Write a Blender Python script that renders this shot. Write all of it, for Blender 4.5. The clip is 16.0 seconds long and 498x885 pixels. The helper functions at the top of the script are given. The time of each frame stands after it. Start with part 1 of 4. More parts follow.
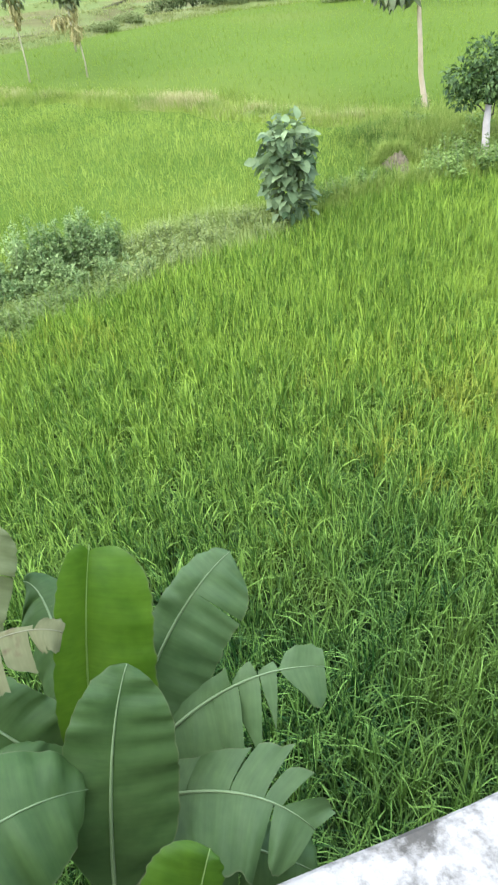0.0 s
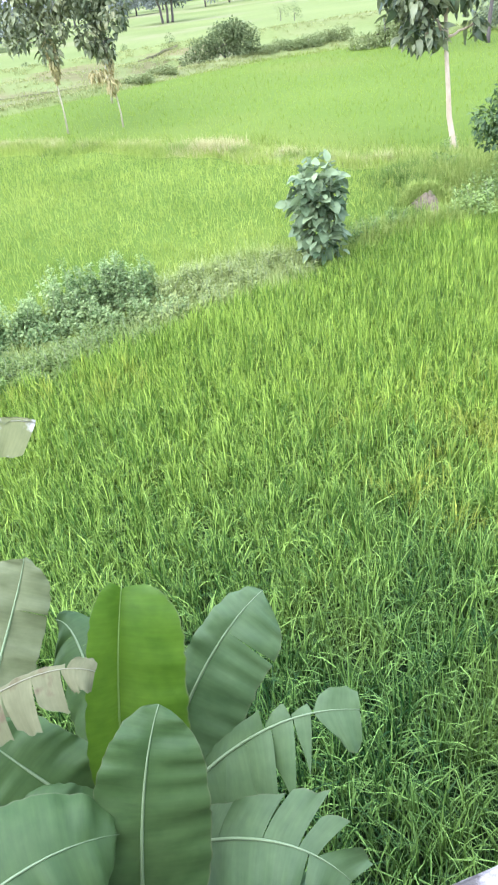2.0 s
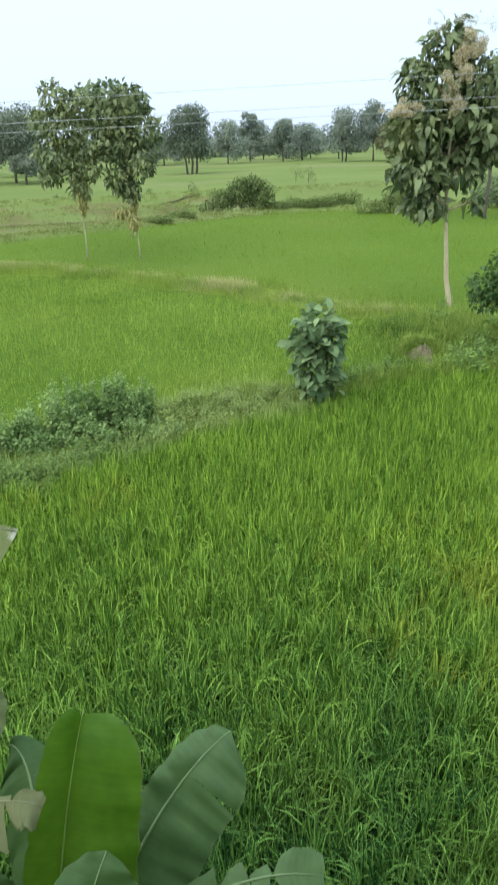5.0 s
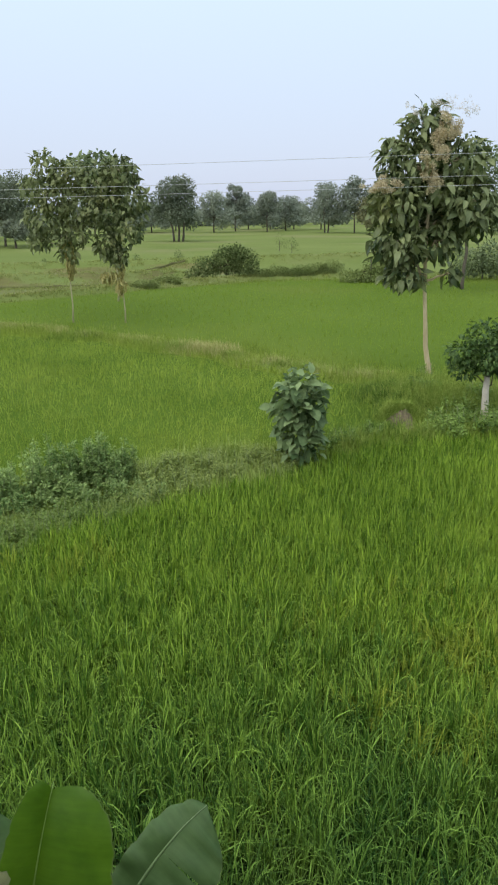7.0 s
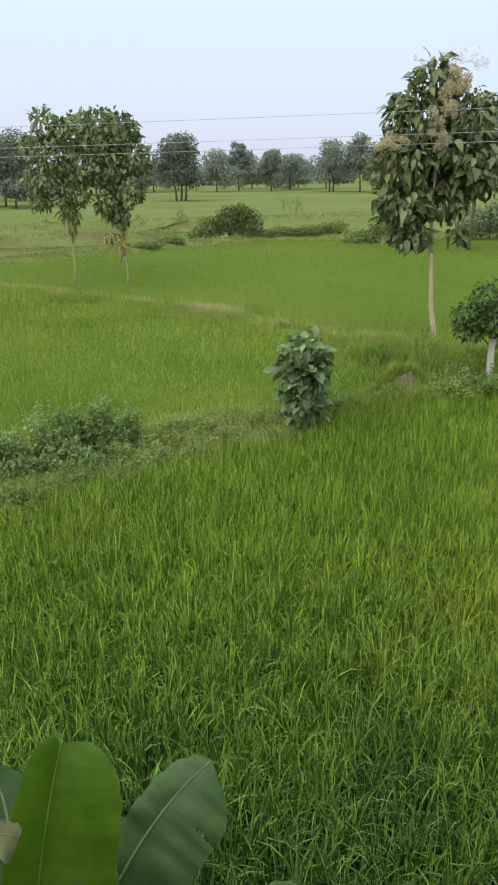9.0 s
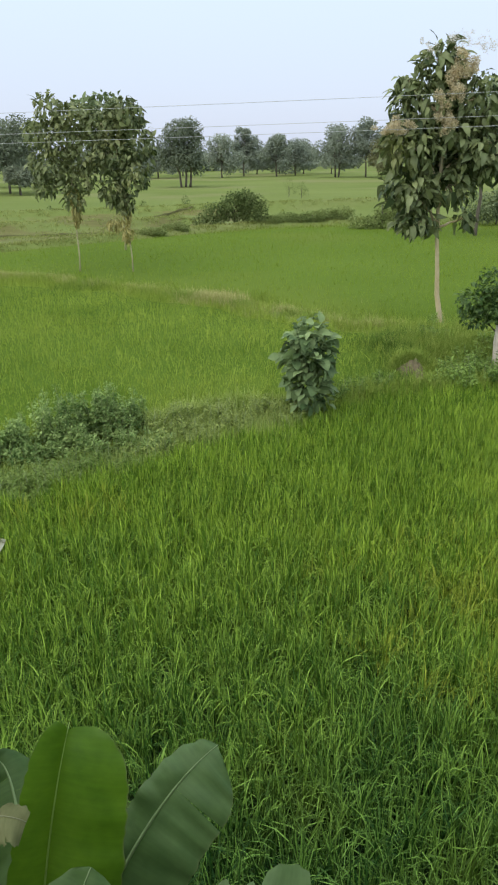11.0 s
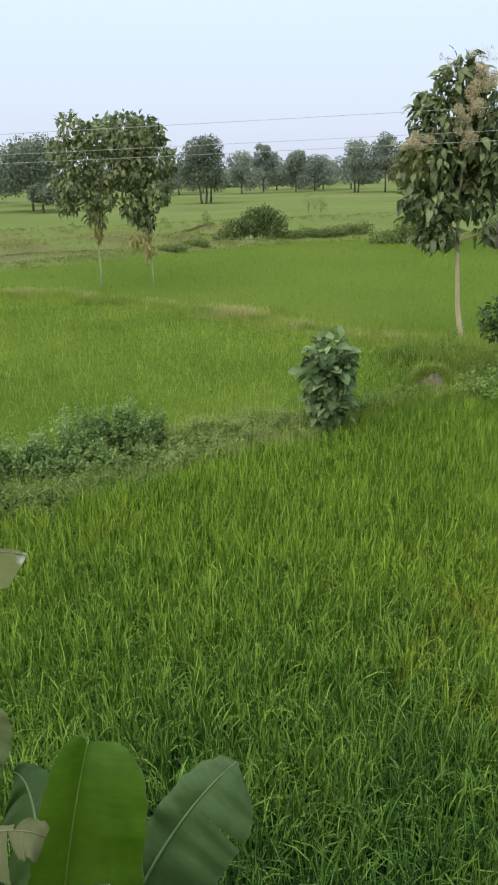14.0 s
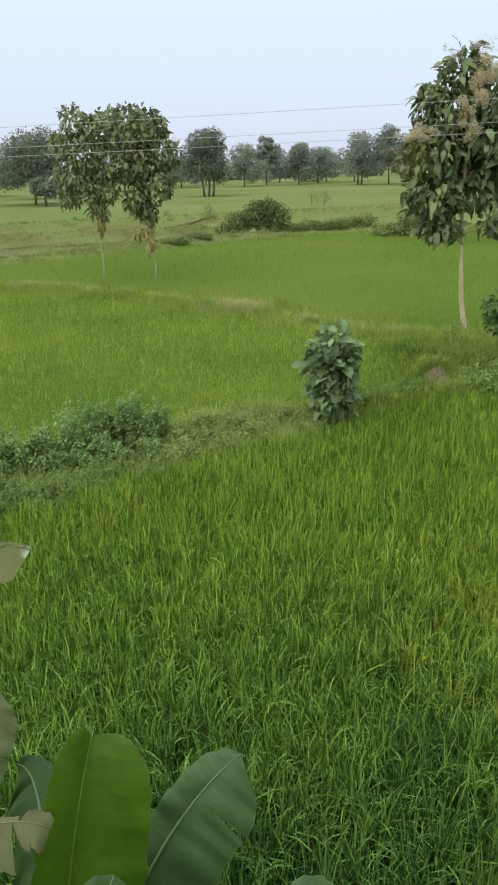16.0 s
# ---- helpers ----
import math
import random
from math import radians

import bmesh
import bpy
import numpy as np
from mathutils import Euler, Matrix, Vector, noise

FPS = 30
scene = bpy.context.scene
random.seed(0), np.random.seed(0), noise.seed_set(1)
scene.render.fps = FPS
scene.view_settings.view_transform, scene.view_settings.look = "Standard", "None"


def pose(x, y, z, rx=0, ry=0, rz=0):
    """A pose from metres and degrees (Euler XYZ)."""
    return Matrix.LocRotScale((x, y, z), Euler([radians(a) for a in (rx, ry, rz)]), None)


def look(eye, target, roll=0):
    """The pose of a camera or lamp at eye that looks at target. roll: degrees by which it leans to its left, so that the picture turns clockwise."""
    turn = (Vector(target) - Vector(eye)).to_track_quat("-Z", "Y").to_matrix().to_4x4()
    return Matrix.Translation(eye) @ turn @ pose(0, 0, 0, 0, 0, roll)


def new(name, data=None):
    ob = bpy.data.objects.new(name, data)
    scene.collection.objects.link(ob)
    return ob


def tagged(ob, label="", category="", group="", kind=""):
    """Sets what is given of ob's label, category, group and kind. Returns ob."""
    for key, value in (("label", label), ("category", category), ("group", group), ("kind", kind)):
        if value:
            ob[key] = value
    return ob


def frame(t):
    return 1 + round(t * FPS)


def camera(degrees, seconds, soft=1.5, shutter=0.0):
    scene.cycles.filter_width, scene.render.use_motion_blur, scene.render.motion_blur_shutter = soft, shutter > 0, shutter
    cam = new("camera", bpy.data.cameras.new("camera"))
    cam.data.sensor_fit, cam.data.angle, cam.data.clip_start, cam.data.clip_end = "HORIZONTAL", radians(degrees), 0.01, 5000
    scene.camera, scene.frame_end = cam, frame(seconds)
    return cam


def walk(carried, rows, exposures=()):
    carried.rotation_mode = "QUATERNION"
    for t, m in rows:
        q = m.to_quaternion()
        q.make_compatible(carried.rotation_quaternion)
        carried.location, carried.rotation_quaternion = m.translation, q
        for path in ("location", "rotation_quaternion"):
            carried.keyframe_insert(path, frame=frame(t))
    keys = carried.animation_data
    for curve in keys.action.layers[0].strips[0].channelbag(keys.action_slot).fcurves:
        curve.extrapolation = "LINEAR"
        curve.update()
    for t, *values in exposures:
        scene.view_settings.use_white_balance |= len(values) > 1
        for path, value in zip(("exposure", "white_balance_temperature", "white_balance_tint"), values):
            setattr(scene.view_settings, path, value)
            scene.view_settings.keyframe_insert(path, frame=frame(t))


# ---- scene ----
cam = camera(38.09, 16.0, soft=2.1, shutter=0.4)
EYE = 5.0
# seconds, tilt, roll, heading in degrees: the camera turns where it stands
ROWS = [
    (0, 53.89, 4.95, -4.82), (0.5, 55.46, 5.88, -3.80), (1, 56.66, 5.90, -2.80), (1.5, 56.93, 6.49, -2.69),
    (2, 57.09, 6.57, -2.83), (2.5, 57.40, 6.39, -3.79), (3, 59.84, 5.54, -3.10), (3.5, 65.03, 2.19, -0.71),
    (4, 65.47, 2.14, 0.01), (4.5, 65.96, 1.51, -0.99), (5, 67.40, 1.56, -1.28), (5.1, 69.31, 1.24, -1.44),
    (5.2, 71.96, 1.27, -1.31), (5.5, 73.20, 1.00, -1.50), (7.3, 71.69, 0.36, -2.41), (7.5, 70.91, 0.79, -1.53),
    (8, 70.30, 0.62, -2.00), (8.5, 69.53, 0.65, -1.96), (9, 69.39, 0.52, -2.11), (9.2, 69.33, 0.56, -2.30),
    (11.3, 68.25, 0.80, -1.41), (11.5, 68.17, 1.12, -1.00), (12, 68.00, 1.28, -0.87), (12.5, 67.95, 1.41, -0.56),
    (13, 67.90, 1.06, -1.08), (13.5, 69.96, 1.23, -0.48), (14, 69.54, 1.27, -0.27), (14.5, 68.71, 1.20, -0.65),
    (15, 69.02, 1.07, -0.97), (15.5, 69.06, 1.22, -0.73), (16, 69.03, 1.42, -0.06),
]
EXPOSURES = [(0.0, 1.16, 5800, 23), (0.5, 1.55, 5460, 37), (2.0, 1.58, 5440, 37), (3.0, 1.59, 5400, 37), (3.5, 1.21, 5640, 26), (4.0, 0.52, 5890, 12), (5.0, 0.39, 6050, 8), (7.3, -0.16, 6550, 13), (8.5, -0.24, 6550, 13), (9.0, 0.0, 6600, 12), (16.0, 0.0, 6600, 12)]
walk(cam, [(t, pose(0, 0, EYE, rx, ry, rz)) for t, rx, ry, rz in ROWS], EXPOSURES)

# ---- sky and sun: thin high overcast late in the day ----
SUN_EL, SUN_AZ = 58.0, 235.0
world = bpy.data.worlds.new("sky")
scene.world = world
world.use_nodes = True
wn, wl = world.node_tree.nodes, world.node_tree.links
bg = wn["Background"]
sky = wn.new("ShaderNodeTexSky")
sky.sky_type, sky.sun_disc = "NISHITA", False
sky.sun_elevation, sky.sun_rotation = radians(SUN_EL), radians(SUN_AZ)
sky.air_density, sky.dust_density, sky.ozone_density, sky.altitude = 1.0, 2.0, 1.0, 100
veil = wn.new("ShaderNodeMix")
veil.data_type, veil.inputs[0].default_value = "RGBA", 0.78
wl.new(sky.outputs[0], veil.inputs[6])
# high thin cloud: lavender low down, paler and brighter higher up
where, height, rise, cloud = wn.new("ShaderNodeTexCoord"), wn.new("ShaderNodeSeparateXYZ"), wn.new("ShaderNodeMapRange"), wn.new("ShaderNodeMix")
wl.new(where.outputs["Generated"], height.inputs[0])
wl.new(height.outputs[2], rise.inputs[0])
rise.inputs[1].default_value, rise.inputs[2].default_value = 0.0, 0.30
cloud.data_type = "RGBA"
cloud.inputs[6].default_value, cloud.inputs[7].default_value = (7.9, 8.8, 10.9, 1), (9.6, 12.0, 13.9, 1)
wl.new(rise.outputs[0], cloud.inputs[0])
wl.new(cloud.outputs[2], veil.inputs[7])
wl.new(veil.outputs[2], bg.inputs[0])
bg.inputs[1].default_value = 0.10
sun = new("sun", bpy.data.lights.new("sun", "SUN"))
sun.data.energy, sun.data.angle, sun.data.color = 2.6, radians(100), (1.0, 0.95, 0.86)
sun.matrix_world = look((0, 0, 0), (-math.sin(radians(SUN_AZ)) * math.cos(radians(SUN_EL)), -math.cos(radians(SUN_AZ)) * math.cos(radians(SUN_EL)), -math.sin(radians(SUN_EL))))


# ---- materials ----
def material(name, dark, light, rough=0.6, coarse=0.6, fine=8.0, bump=0.2, through_light=0.0, island=0.0, patch=None, spec=0.4, stretch=(1, 1, 1), own=0.0, zone=None, spots_rough=0.5, ends=(0.28, 0.74)):
    """Two scales of colour variation in the place's own metres, fine relief, and light that comes through thin leaves."""
    m = bpy.data.materials.new(name)
    m.use_nodes = True
    n, l = m.node_tree.nodes, m.node_tree.links
    bsdf, out = n["Principled BSDF"], n["Material Output"]
    geo = n.new("ShaderNodeNewGeometry")
    mapping = n.new("ShaderNodeMapping")
    mapping.inputs["Scale"].default_value = stretch
    l.new(geo.outputs["Position"], mapping.inputs[0])
    big, small = n.new("ShaderNodeTexNoise"), n.new("ShaderNodeTexNoise")
    for node, scale, detail in ((big, coarse, 3), (small, fine, 5)):
        node.inputs["Scale"].default_value, node.inputs["Detail"].default_value = scale, detail
        l.new(mapping.outputs[0], node.inputs["Vector"])
    mean = n.new("ShaderNodeMath")
    mean.operation = "MULTIPLY_ADD"
    l.new(big.outputs[0], mean.inputs[0])
    mean.inputs[1].default_value = 0.6
    half = n.new("ShaderNodeMath")
    half.operation = "MULTIPLY"
    half.inputs[1].default_value = 0.4
    l.new(small.outputs[0], half.inputs[0])
    l.new(half.outputs[0], mean.inputs[2])
    value = mean.outputs[0]
    for amount, source in ((island, geo.outputs["Random Per Island"]), (own, None)):
        if amount:
            if source is None:
                source = n.new("ShaderNodeObjectInfo").outputs["Random"]
            mixer = n.new("ShaderNodeMix")
            mixer.inputs[0].default_value = amount
            l.new(value, mixer.inputs[2])
            l.new(source, mixer.inputs[3])
            value = mixer.outputs[0]
    ramp = n.new("ShaderNodeValToRGB")
    ramp.color_ramp.elements[0].position, ramp.color_ramp.elements[1].position = ends
    ramp.color_ramp.elements[0].color, ramp.color_ramp.elements[1].color = (*dark, 1), (*light, 1)
    l.new(value, ramp.inputs[0])
    colour = ramp.outputs[0]
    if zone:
        # gap shade put into the near tone; yellower crop further out, uneven border
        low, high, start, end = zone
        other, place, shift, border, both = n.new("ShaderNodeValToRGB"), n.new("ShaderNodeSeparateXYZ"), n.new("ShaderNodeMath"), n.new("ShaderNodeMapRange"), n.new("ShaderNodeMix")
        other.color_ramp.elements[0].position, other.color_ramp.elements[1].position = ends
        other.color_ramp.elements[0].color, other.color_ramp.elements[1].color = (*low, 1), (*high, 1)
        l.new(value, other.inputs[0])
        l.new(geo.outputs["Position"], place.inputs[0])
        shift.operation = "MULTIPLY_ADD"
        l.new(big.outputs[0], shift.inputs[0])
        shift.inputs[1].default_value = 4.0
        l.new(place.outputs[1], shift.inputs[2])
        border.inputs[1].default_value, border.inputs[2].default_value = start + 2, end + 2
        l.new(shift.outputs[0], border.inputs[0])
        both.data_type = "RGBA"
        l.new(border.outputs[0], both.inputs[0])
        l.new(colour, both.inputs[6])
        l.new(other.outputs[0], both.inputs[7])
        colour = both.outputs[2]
    if patch:
        tint, scale, low, high = patch
        spots = n.new("ShaderNodeTexNoise")
        spots.inputs["Scale"].default_value, spots.inputs["Detail"].default_value = scale, 4 if spots_rough == 0.5 else 9
        spots.inputs["Roughness"].default_value = spots_rough
        l.new(geo.outputs["Position"], spots.inputs["Vector"])
        edge = n.new("ShaderNodeMapRange")
        edge.inputs[1].default_value, edge.inputs[2].default_value = low, high
        l.new(spots.outputs[0], edge.inputs[0])
        mixer = n.new("ShaderNodeMix")
        mixer.data_type = "RGBA"
        mixer.inputs[7].default_value = (*tint, 1)
        l.new(edge.outputs[0], mixer.inputs[0])
        l.new(colour, mixer.inputs[6])
        colour = mixer.outputs[2]
    l.new(colour, bsdf.inputs["Base Color"])
    bsdf.inputs["Roughness"].default_value = rough
    bsdf.inputs["Specular IOR Level"].default_value = spec
    if bump:
        relief = n.new("ShaderNodeBump")
        relief.inputs["Strength"].default_value, relief.inputs["Distance"].default_value = bump, 0.02
        l.new(small.outputs[0], relief.inputs["Height"])
        l.new(relief.outputs[0], bsdf.inputs["Normal"])
    if through_light:
        glow, mix = n.new("ShaderNodeBsdfTranslucent"), n.new("ShaderNodeMixShader")
        l.new(colour, glow.inputs[0])
        mix.inputs[0].default_value = through_light
        l.new(bsdf.outputs[0], mix.inputs[1])
        l.new(glow.outputs[0], mix.inputs[2])
        l.new(mix.outputs[0], out.inputs[0])
    return m


# near blade tones darkened for gap shade; zone holds the paler outer tone
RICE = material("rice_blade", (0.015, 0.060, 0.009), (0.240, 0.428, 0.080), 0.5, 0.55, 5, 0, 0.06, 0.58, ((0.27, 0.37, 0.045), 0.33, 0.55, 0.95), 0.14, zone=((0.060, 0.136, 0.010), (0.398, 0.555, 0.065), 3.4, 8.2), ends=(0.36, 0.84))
RICE_PALE = material("ripening_rice_blade", (0.09, 0.15, 0.012), (0.40, 0.46, 0.06), 0.5, 0.35, 5, 0, 0.08, 0.6, None, 0.12, ends=(0.26, 0.78))
RICE_MID = material("rice_blade_further", (0.144, 0.222, 0.028), (0.385, 0.472, 0.085), 0.6, 0.3, 3, 0, 0.25, 0.3, ((0.35, 0.40, 0.06), 0.12, 0.55, 0.85), 0.03)
RICE_FAR = material("rice_blade_far", (0.163, 0.242, 0.027), (0.268, 0.348, 0.058), 0.7, 0.08, 1.5, 0, 0.42, 0.08, ((0.24, 0.29, 0.06), 0.06, 0.5, 0.72), 0.03)
GROUND = material("ground", (0.114, 0.154, 0.039), (0.192, 0.228, 0.071), 0.9, 0.05, 2.2, 0.5, 0, 0, ((0.19, 0.20, 0.08), 0.035, 0.52, 0.62), 0.02)
# leaf mats, about half the blades' tone: shade below the tips painted in
SHADED_MAT_MID = material("shaded_rice_mat", (0.057, 0.105, 0.012), (0.107, 0.165, 0.024), 0.9, 0.3, 9, 0.7, 0, 0, ((0.15, 0.19, 0.03), 0.12, 0.5, 0.75), 0.02)
SHADED_PADDY_SHEET = material("shaded_paddy_canopy", (0.080, 0.132, 0.016), (0.125, 0.182, 0.028), 0.85, 0.08, 6, 0.2, 0, 0, ((0.13, 0.17, 0.03), 0.06, 0.5, 0.7), 0.02)
# dark green grass; the shade of the ditch is part of this colour
DARK_SHADE_GRASS = material("ditch_grass", (0.055, 0.105, 0.016), (0.18, 0.28, 0.05), 0.7, 0.6, 5, 0, 0.2, 0.5, None, 0.05)
# near-black green: shade of the gaps between plants put into the mud colour
GAP_SHADE_MUD = material("gap_shade_mud", (0.008, 0.018, 0.005), (0.02, 0.034, 0.011), 0.95, 0.6, 6, 0.5, spec=0.0)
DRY_LEAF = material("dry_teak_leaf", (0.30, 0.27, 0.085), (0.55, 0.48, 0.19), 0.7, 1.5, 8, 0, 0.2, 0.5)
STRAW = material("dry_grass", (0.31, 0.34, 0.105), (0.53, 0.50, 0.225), 0.7, 0.5, 6, 0, 0.25, 0.5, ((0.22, 0.31, 0.06), 0.5, 0.42, 0.58), 0.03)
STRAW_DRY = material("straw", (0.32, 0.32, 0.11), (0.55, 0.51, 0.23), 0.8, 0.8, 6, 0, 0.25, 0.5, None, 0.03)
BANK_GRASS = material("bank_grass", (0.15, 0.235, 0.035), (0.35, 0.42, 0.10), 0.8, 0.3, 4, 0, 0.25, 0.5, None, 0.03)
HEDGE_LEAF = material("hedge_leaf", (0.16, 0.215, 0.065), (0.31, 0.355, 0.13), 0.85, 0.4, 4, 0, 0.3, 0.2, None, 0.05)
WEED = material("weed_leaf", (0.115, 0.20, 0.060), (0.44, 0.56, 0.21), 0.8, 1.6, 7, 0, 0.42, 0.45, None, 0.03, own=0.1)
LOW_WEED = material("low_weed_leaf", (0.075, 0.14, 0.032), (0.28, 0.37, 0.105), 0.8, 1.2, 7, 0, 0.3, 0.4, None, 0.05, own=0.2)
HERB = material("herb_leaf", (0.060, 0.118, 0.022), (0.33, 0.46, 0.115), 0.7, 0.9, 7, 0, 0.3, 0.45, None, 0.12, own=0.2)
# brown foliage with distance haze mixed into its colour
BROWN_HAZE = material("brown_haze_leaf", (0.15, 0.155, 0.075), (0.255, 0.255, 0.13), 0.9, 0.12, 1.0, 0, 0.25, 0.1, None, 0.03)
CREEPER = material("creeper_leaf", (0.115, 0.18, 0.04), (0.40, 0.46, 0.14), 0.75, 0.8, 7, 0, 0.25, 0.3, None, 0.12)
VERGE = material("verge_grass", (0.21, 0.29, 0.05), (0.38, 0.435, 0.105), 0.8, 0.4, 4, 0, 0.25, 0.35, None, 0.03)
TALL_GRASS = material("tall_grass", (0.26, 0.35, 0.09), (0.46, 0.53, 0.17), 0.8, 0.5, 5, 0, 0.3, 0.4, None, 0.03)
STEM = material("green_stem", (0.13, 0.19, 0.07), (0.28, 0.32, 0.14), 0.7, 1.5, 14, 0.2)
SAPLING_LEAF = material("sapling_leaf", (0.038, 0.082, 0.028), (0.31, 0.405, 0.175), 0.5, 1.2, 9, 0.15, 0.25, 0, None, 0.16, own=0.33)
TEAK_LEAF = material("teak_leaf", (0.050, 0.078, 0.026), (0.30, 0.34, 0.145), 0.5, 0.7, 6, 0.15, 0.2, 0.5, ((0.20, 0.215, 0.07), 0.6, 0.6, 0.7), 0.35, own=0.3)
TEAK_OLIVE = material("olive_teak_leaf", (0.060, 0.085, 0.030), (0.29, 0.325, 0.14), 0.55, 0.7, 6, 0.15, 0.22, 0.5, ((0.26, 0.265, 0.105), 0.9, 0.54, 0.76), 0.3, own=0.3)
TEAK_FLOWER = material("teak_flower", (0.49, 0.415, 0.25), (0.71, 0.62, 0.42), 0.9, 2, 12, 0, 0.4, 0.35)
TEAK_WISP = material("pale_flower", (0.62, 0.57, 0.50), (0.78, 0.74, 0.68), 0.9, 2, 12, 0, 0.5, 0.3)
# leaves greyed and lightened: the haze of distance is put into the colour
HAZE_TINTED_LEAF = material("haze_tinted_leaf", (0.205, 0.238, 0.185), (0.325, 0.36, 0.275), 0.9, 0.1, 1.0, 0, 0.3, 0.06, None, 0.03, own=0.3)
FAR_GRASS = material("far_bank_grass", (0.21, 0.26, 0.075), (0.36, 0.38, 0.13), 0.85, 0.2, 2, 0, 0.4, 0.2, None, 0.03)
# less distant trees: a weaker share of haze in the leaf colour
MIDHAZE_LEAF = material("midhaze_tinted_leaf", (0.138, 0.165, 0.112), (0.26, 0.29, 0.195), 0.9, 0.12, 1.0, 0, 0.25, 0.1, None, 0.03, own=0.2)
FALLOW = material("fallow_ground", (0.092, 0.098, 0.032), (0.200, 0.186, 0.068), 0.95, 0.30, 2.5, 0.6, 0, 0, ((0.145, 0.185, 0.052), 0.2, 0.48, 0.62), 0.1, stretch=(0.35, 1, 1))
DARK_LEAF = material("glossy_leaf", (0.028, 0.068, 0.013), (0.125, 0.20, 0.05), 0.5, 1.5, 9, 0, 0.2, 0.5, None, 0.3)
# trees on the banks: leaf green made paler to include some haze
FAR_HAZE_LEAF = material("far_haze_leaf", (0.12, 0.165, 0.075), (0.28, 0.33, 0.17), 0.9, 0.15, 1.2, 0, 0.2, 0.35, None, 0.05, own=0.3)
BARK = material("pale_bark", (0.36, 0.28, 0.15), (0.60, 0.50, 0.32), 0.8, 2.5, 22, 0.5, stretch=(1, 1, 0.3))
OLIVE_BARK = material("olive_bark", (0.30, 0.28, 0.15), (0.48, 0.43, 0.26), 0.85, 2.5, 22, 0.5, stretch=(1, 1, 0.3))
DARK_BARK = material("dark_bark", (0.06, 0.05, 0.035), (0.15, 0.13, 0.095), 0.9, 1.5, 12, 0.5, stretch=(1, 1, 0.3))
LEDGE = material("mossy_earth", (0.075, 0.075, 0.032), (0.14, 0.135, 0.06), 0.95, 0.6, 7, 0.8, spec=0.03)
BUSH_LEAF = material("dark_bush_leaf", (0.07, 0.105, 0.032), (0.22, 0.265, 0.10), 0.85, 0.4, 3, 0, 0.2, 0.35, None, 0.05)
SOIL = material("bare_soil", (0.108, 0.090, 0.052), (0.200, 0.170, 0.106), 0.95, 2.5, 16, 1.0, 0, 0, ((0.12, 0.14, 0.05), 5.0, 0.52, 0.66), 0.05)
WIRE = material("wire", (0.40, 0.41, 0.40), (0.50, 0.50, 0.48), 0.5, 1, 5, 0)


# ---- builders ----
rng = np.random.default_rng(7)


def link(name, me, mat, parent=None, label=""):
    me.materials.append(mat)
    ob = new(name, me)
    if parent is not None:
        ob.parent = parent
    return tagged(ob, label)


def part(name, bm, mat, parent=None, label="", smooth=True):
    me = bpy.data.meshes.new(name)
    bm.to_mesh(me)
    bm.free()
    if smooth:
        me.polygons.foreach_set("use_smooth", [True] * len(me.polygons))
    return link(name, me, mat, parent, label)


def quads(name, co, faces, smooth=True):
    """A mesh from arrays of corners and of four-cornered faces."""
    me = bpy.data.meshes.new(name)
    me.vertices.add(len(co))
    me.vertices.foreach_set("co", np.asarray(co, np.float32).ravel())
    me.loops.add(4 * len(faces))
    me.loops.foreach_set("vertex_index", np.asarray(faces, np.int32).ravel())
    me.polygons.add(len(faces))
    me.polygons.foreach_set("loop_start", np.arange(0, 4 * len(faces), 4, dtype=np.int32))
    if smooth:
        me.polygons.foreach_set("use_smooth", np.ones(len(faces), bool))
    me.update(calc_edges=True)
    return me


def blades(name, xy, z, count, length, width, lean, droop, spread, levels=4, even=0.0, arch=2.0):
    """Grass-like blades: count of them round each place, thin at the tip, leaning out and drooping."""
    n = len(xy) * count
    at = np.repeat(xy, count, 0) + rng.normal(0, spread, (n, 2))
    zz = np.repeat(np.broadcast_to(z, len(xy)), count)
    az = rng.uniform(0, 2 * np.pi, n)
    size = np.repeat(rng.uniform(0.68 + 0.15 * even, 1.18, len(xy)), count)
    ln = length * size * rng.uniform(0.6 + 0.15 * even, 1.15, n)
    out = lean * rng.uniform(0.1, 1.0, n) + 0.04
    bow = droop * rng.uniform(0.0, 1.0, n) ** arch
    wd = width * rng.uniform(0.7, 1.3, n)
    way = np.stack([np.cos(az), np.sin(az)], 1)
    turn = az + np.pi / 2 + rng.normal(0, 0.5, n)
    side = np.stack([np.cos(turn), np.sin(turn)], 1)
    co = np.zeros((n, levels, 2, 3))
    for k in range(levels):
        s = k / (levels - 1)
        r = ln * (out * s + bow * s ** 2.6 * 0.75)
        h = ln * (s * np.sqrt(1 - np.minimum(out, 0.9) ** 2) - bow * s ** 3.2 * 0.75)
        w = wd * {6: (0.7, 0.9, 1.0, 0.85, 0.55, 0.05), 5: (0.7, 0.95, 1.0, 0.7, 0.06), 4: (0.75, 1.0, 0.8, 0.06), 3: (1.0, 0.8, 0.06)}[levels][k] / 2
        for j, sign in ((0, -1), (1, 1)):
            co[:, k, j, 0] = at[:, 0] + way[:, 0] * r + side[:, 0] * w * sign
            co[:, k, j, 1] = at[:, 1] + way[:, 1] * r + side[:, 1] * w * sign
            co[:, k, j, 2] = zz + h
    base = np.arange(n)[:, None] * levels * 2
    faces = np.stack([np.concatenate([base + 2 * k, base + 2 * k + 1, base + 2 * k + 3, base + 2 * k + 2], 1) for k in range(levels - 1)], 1).reshape(-1, 4)
    return quads(name, co.reshape(-1, 3), faces)


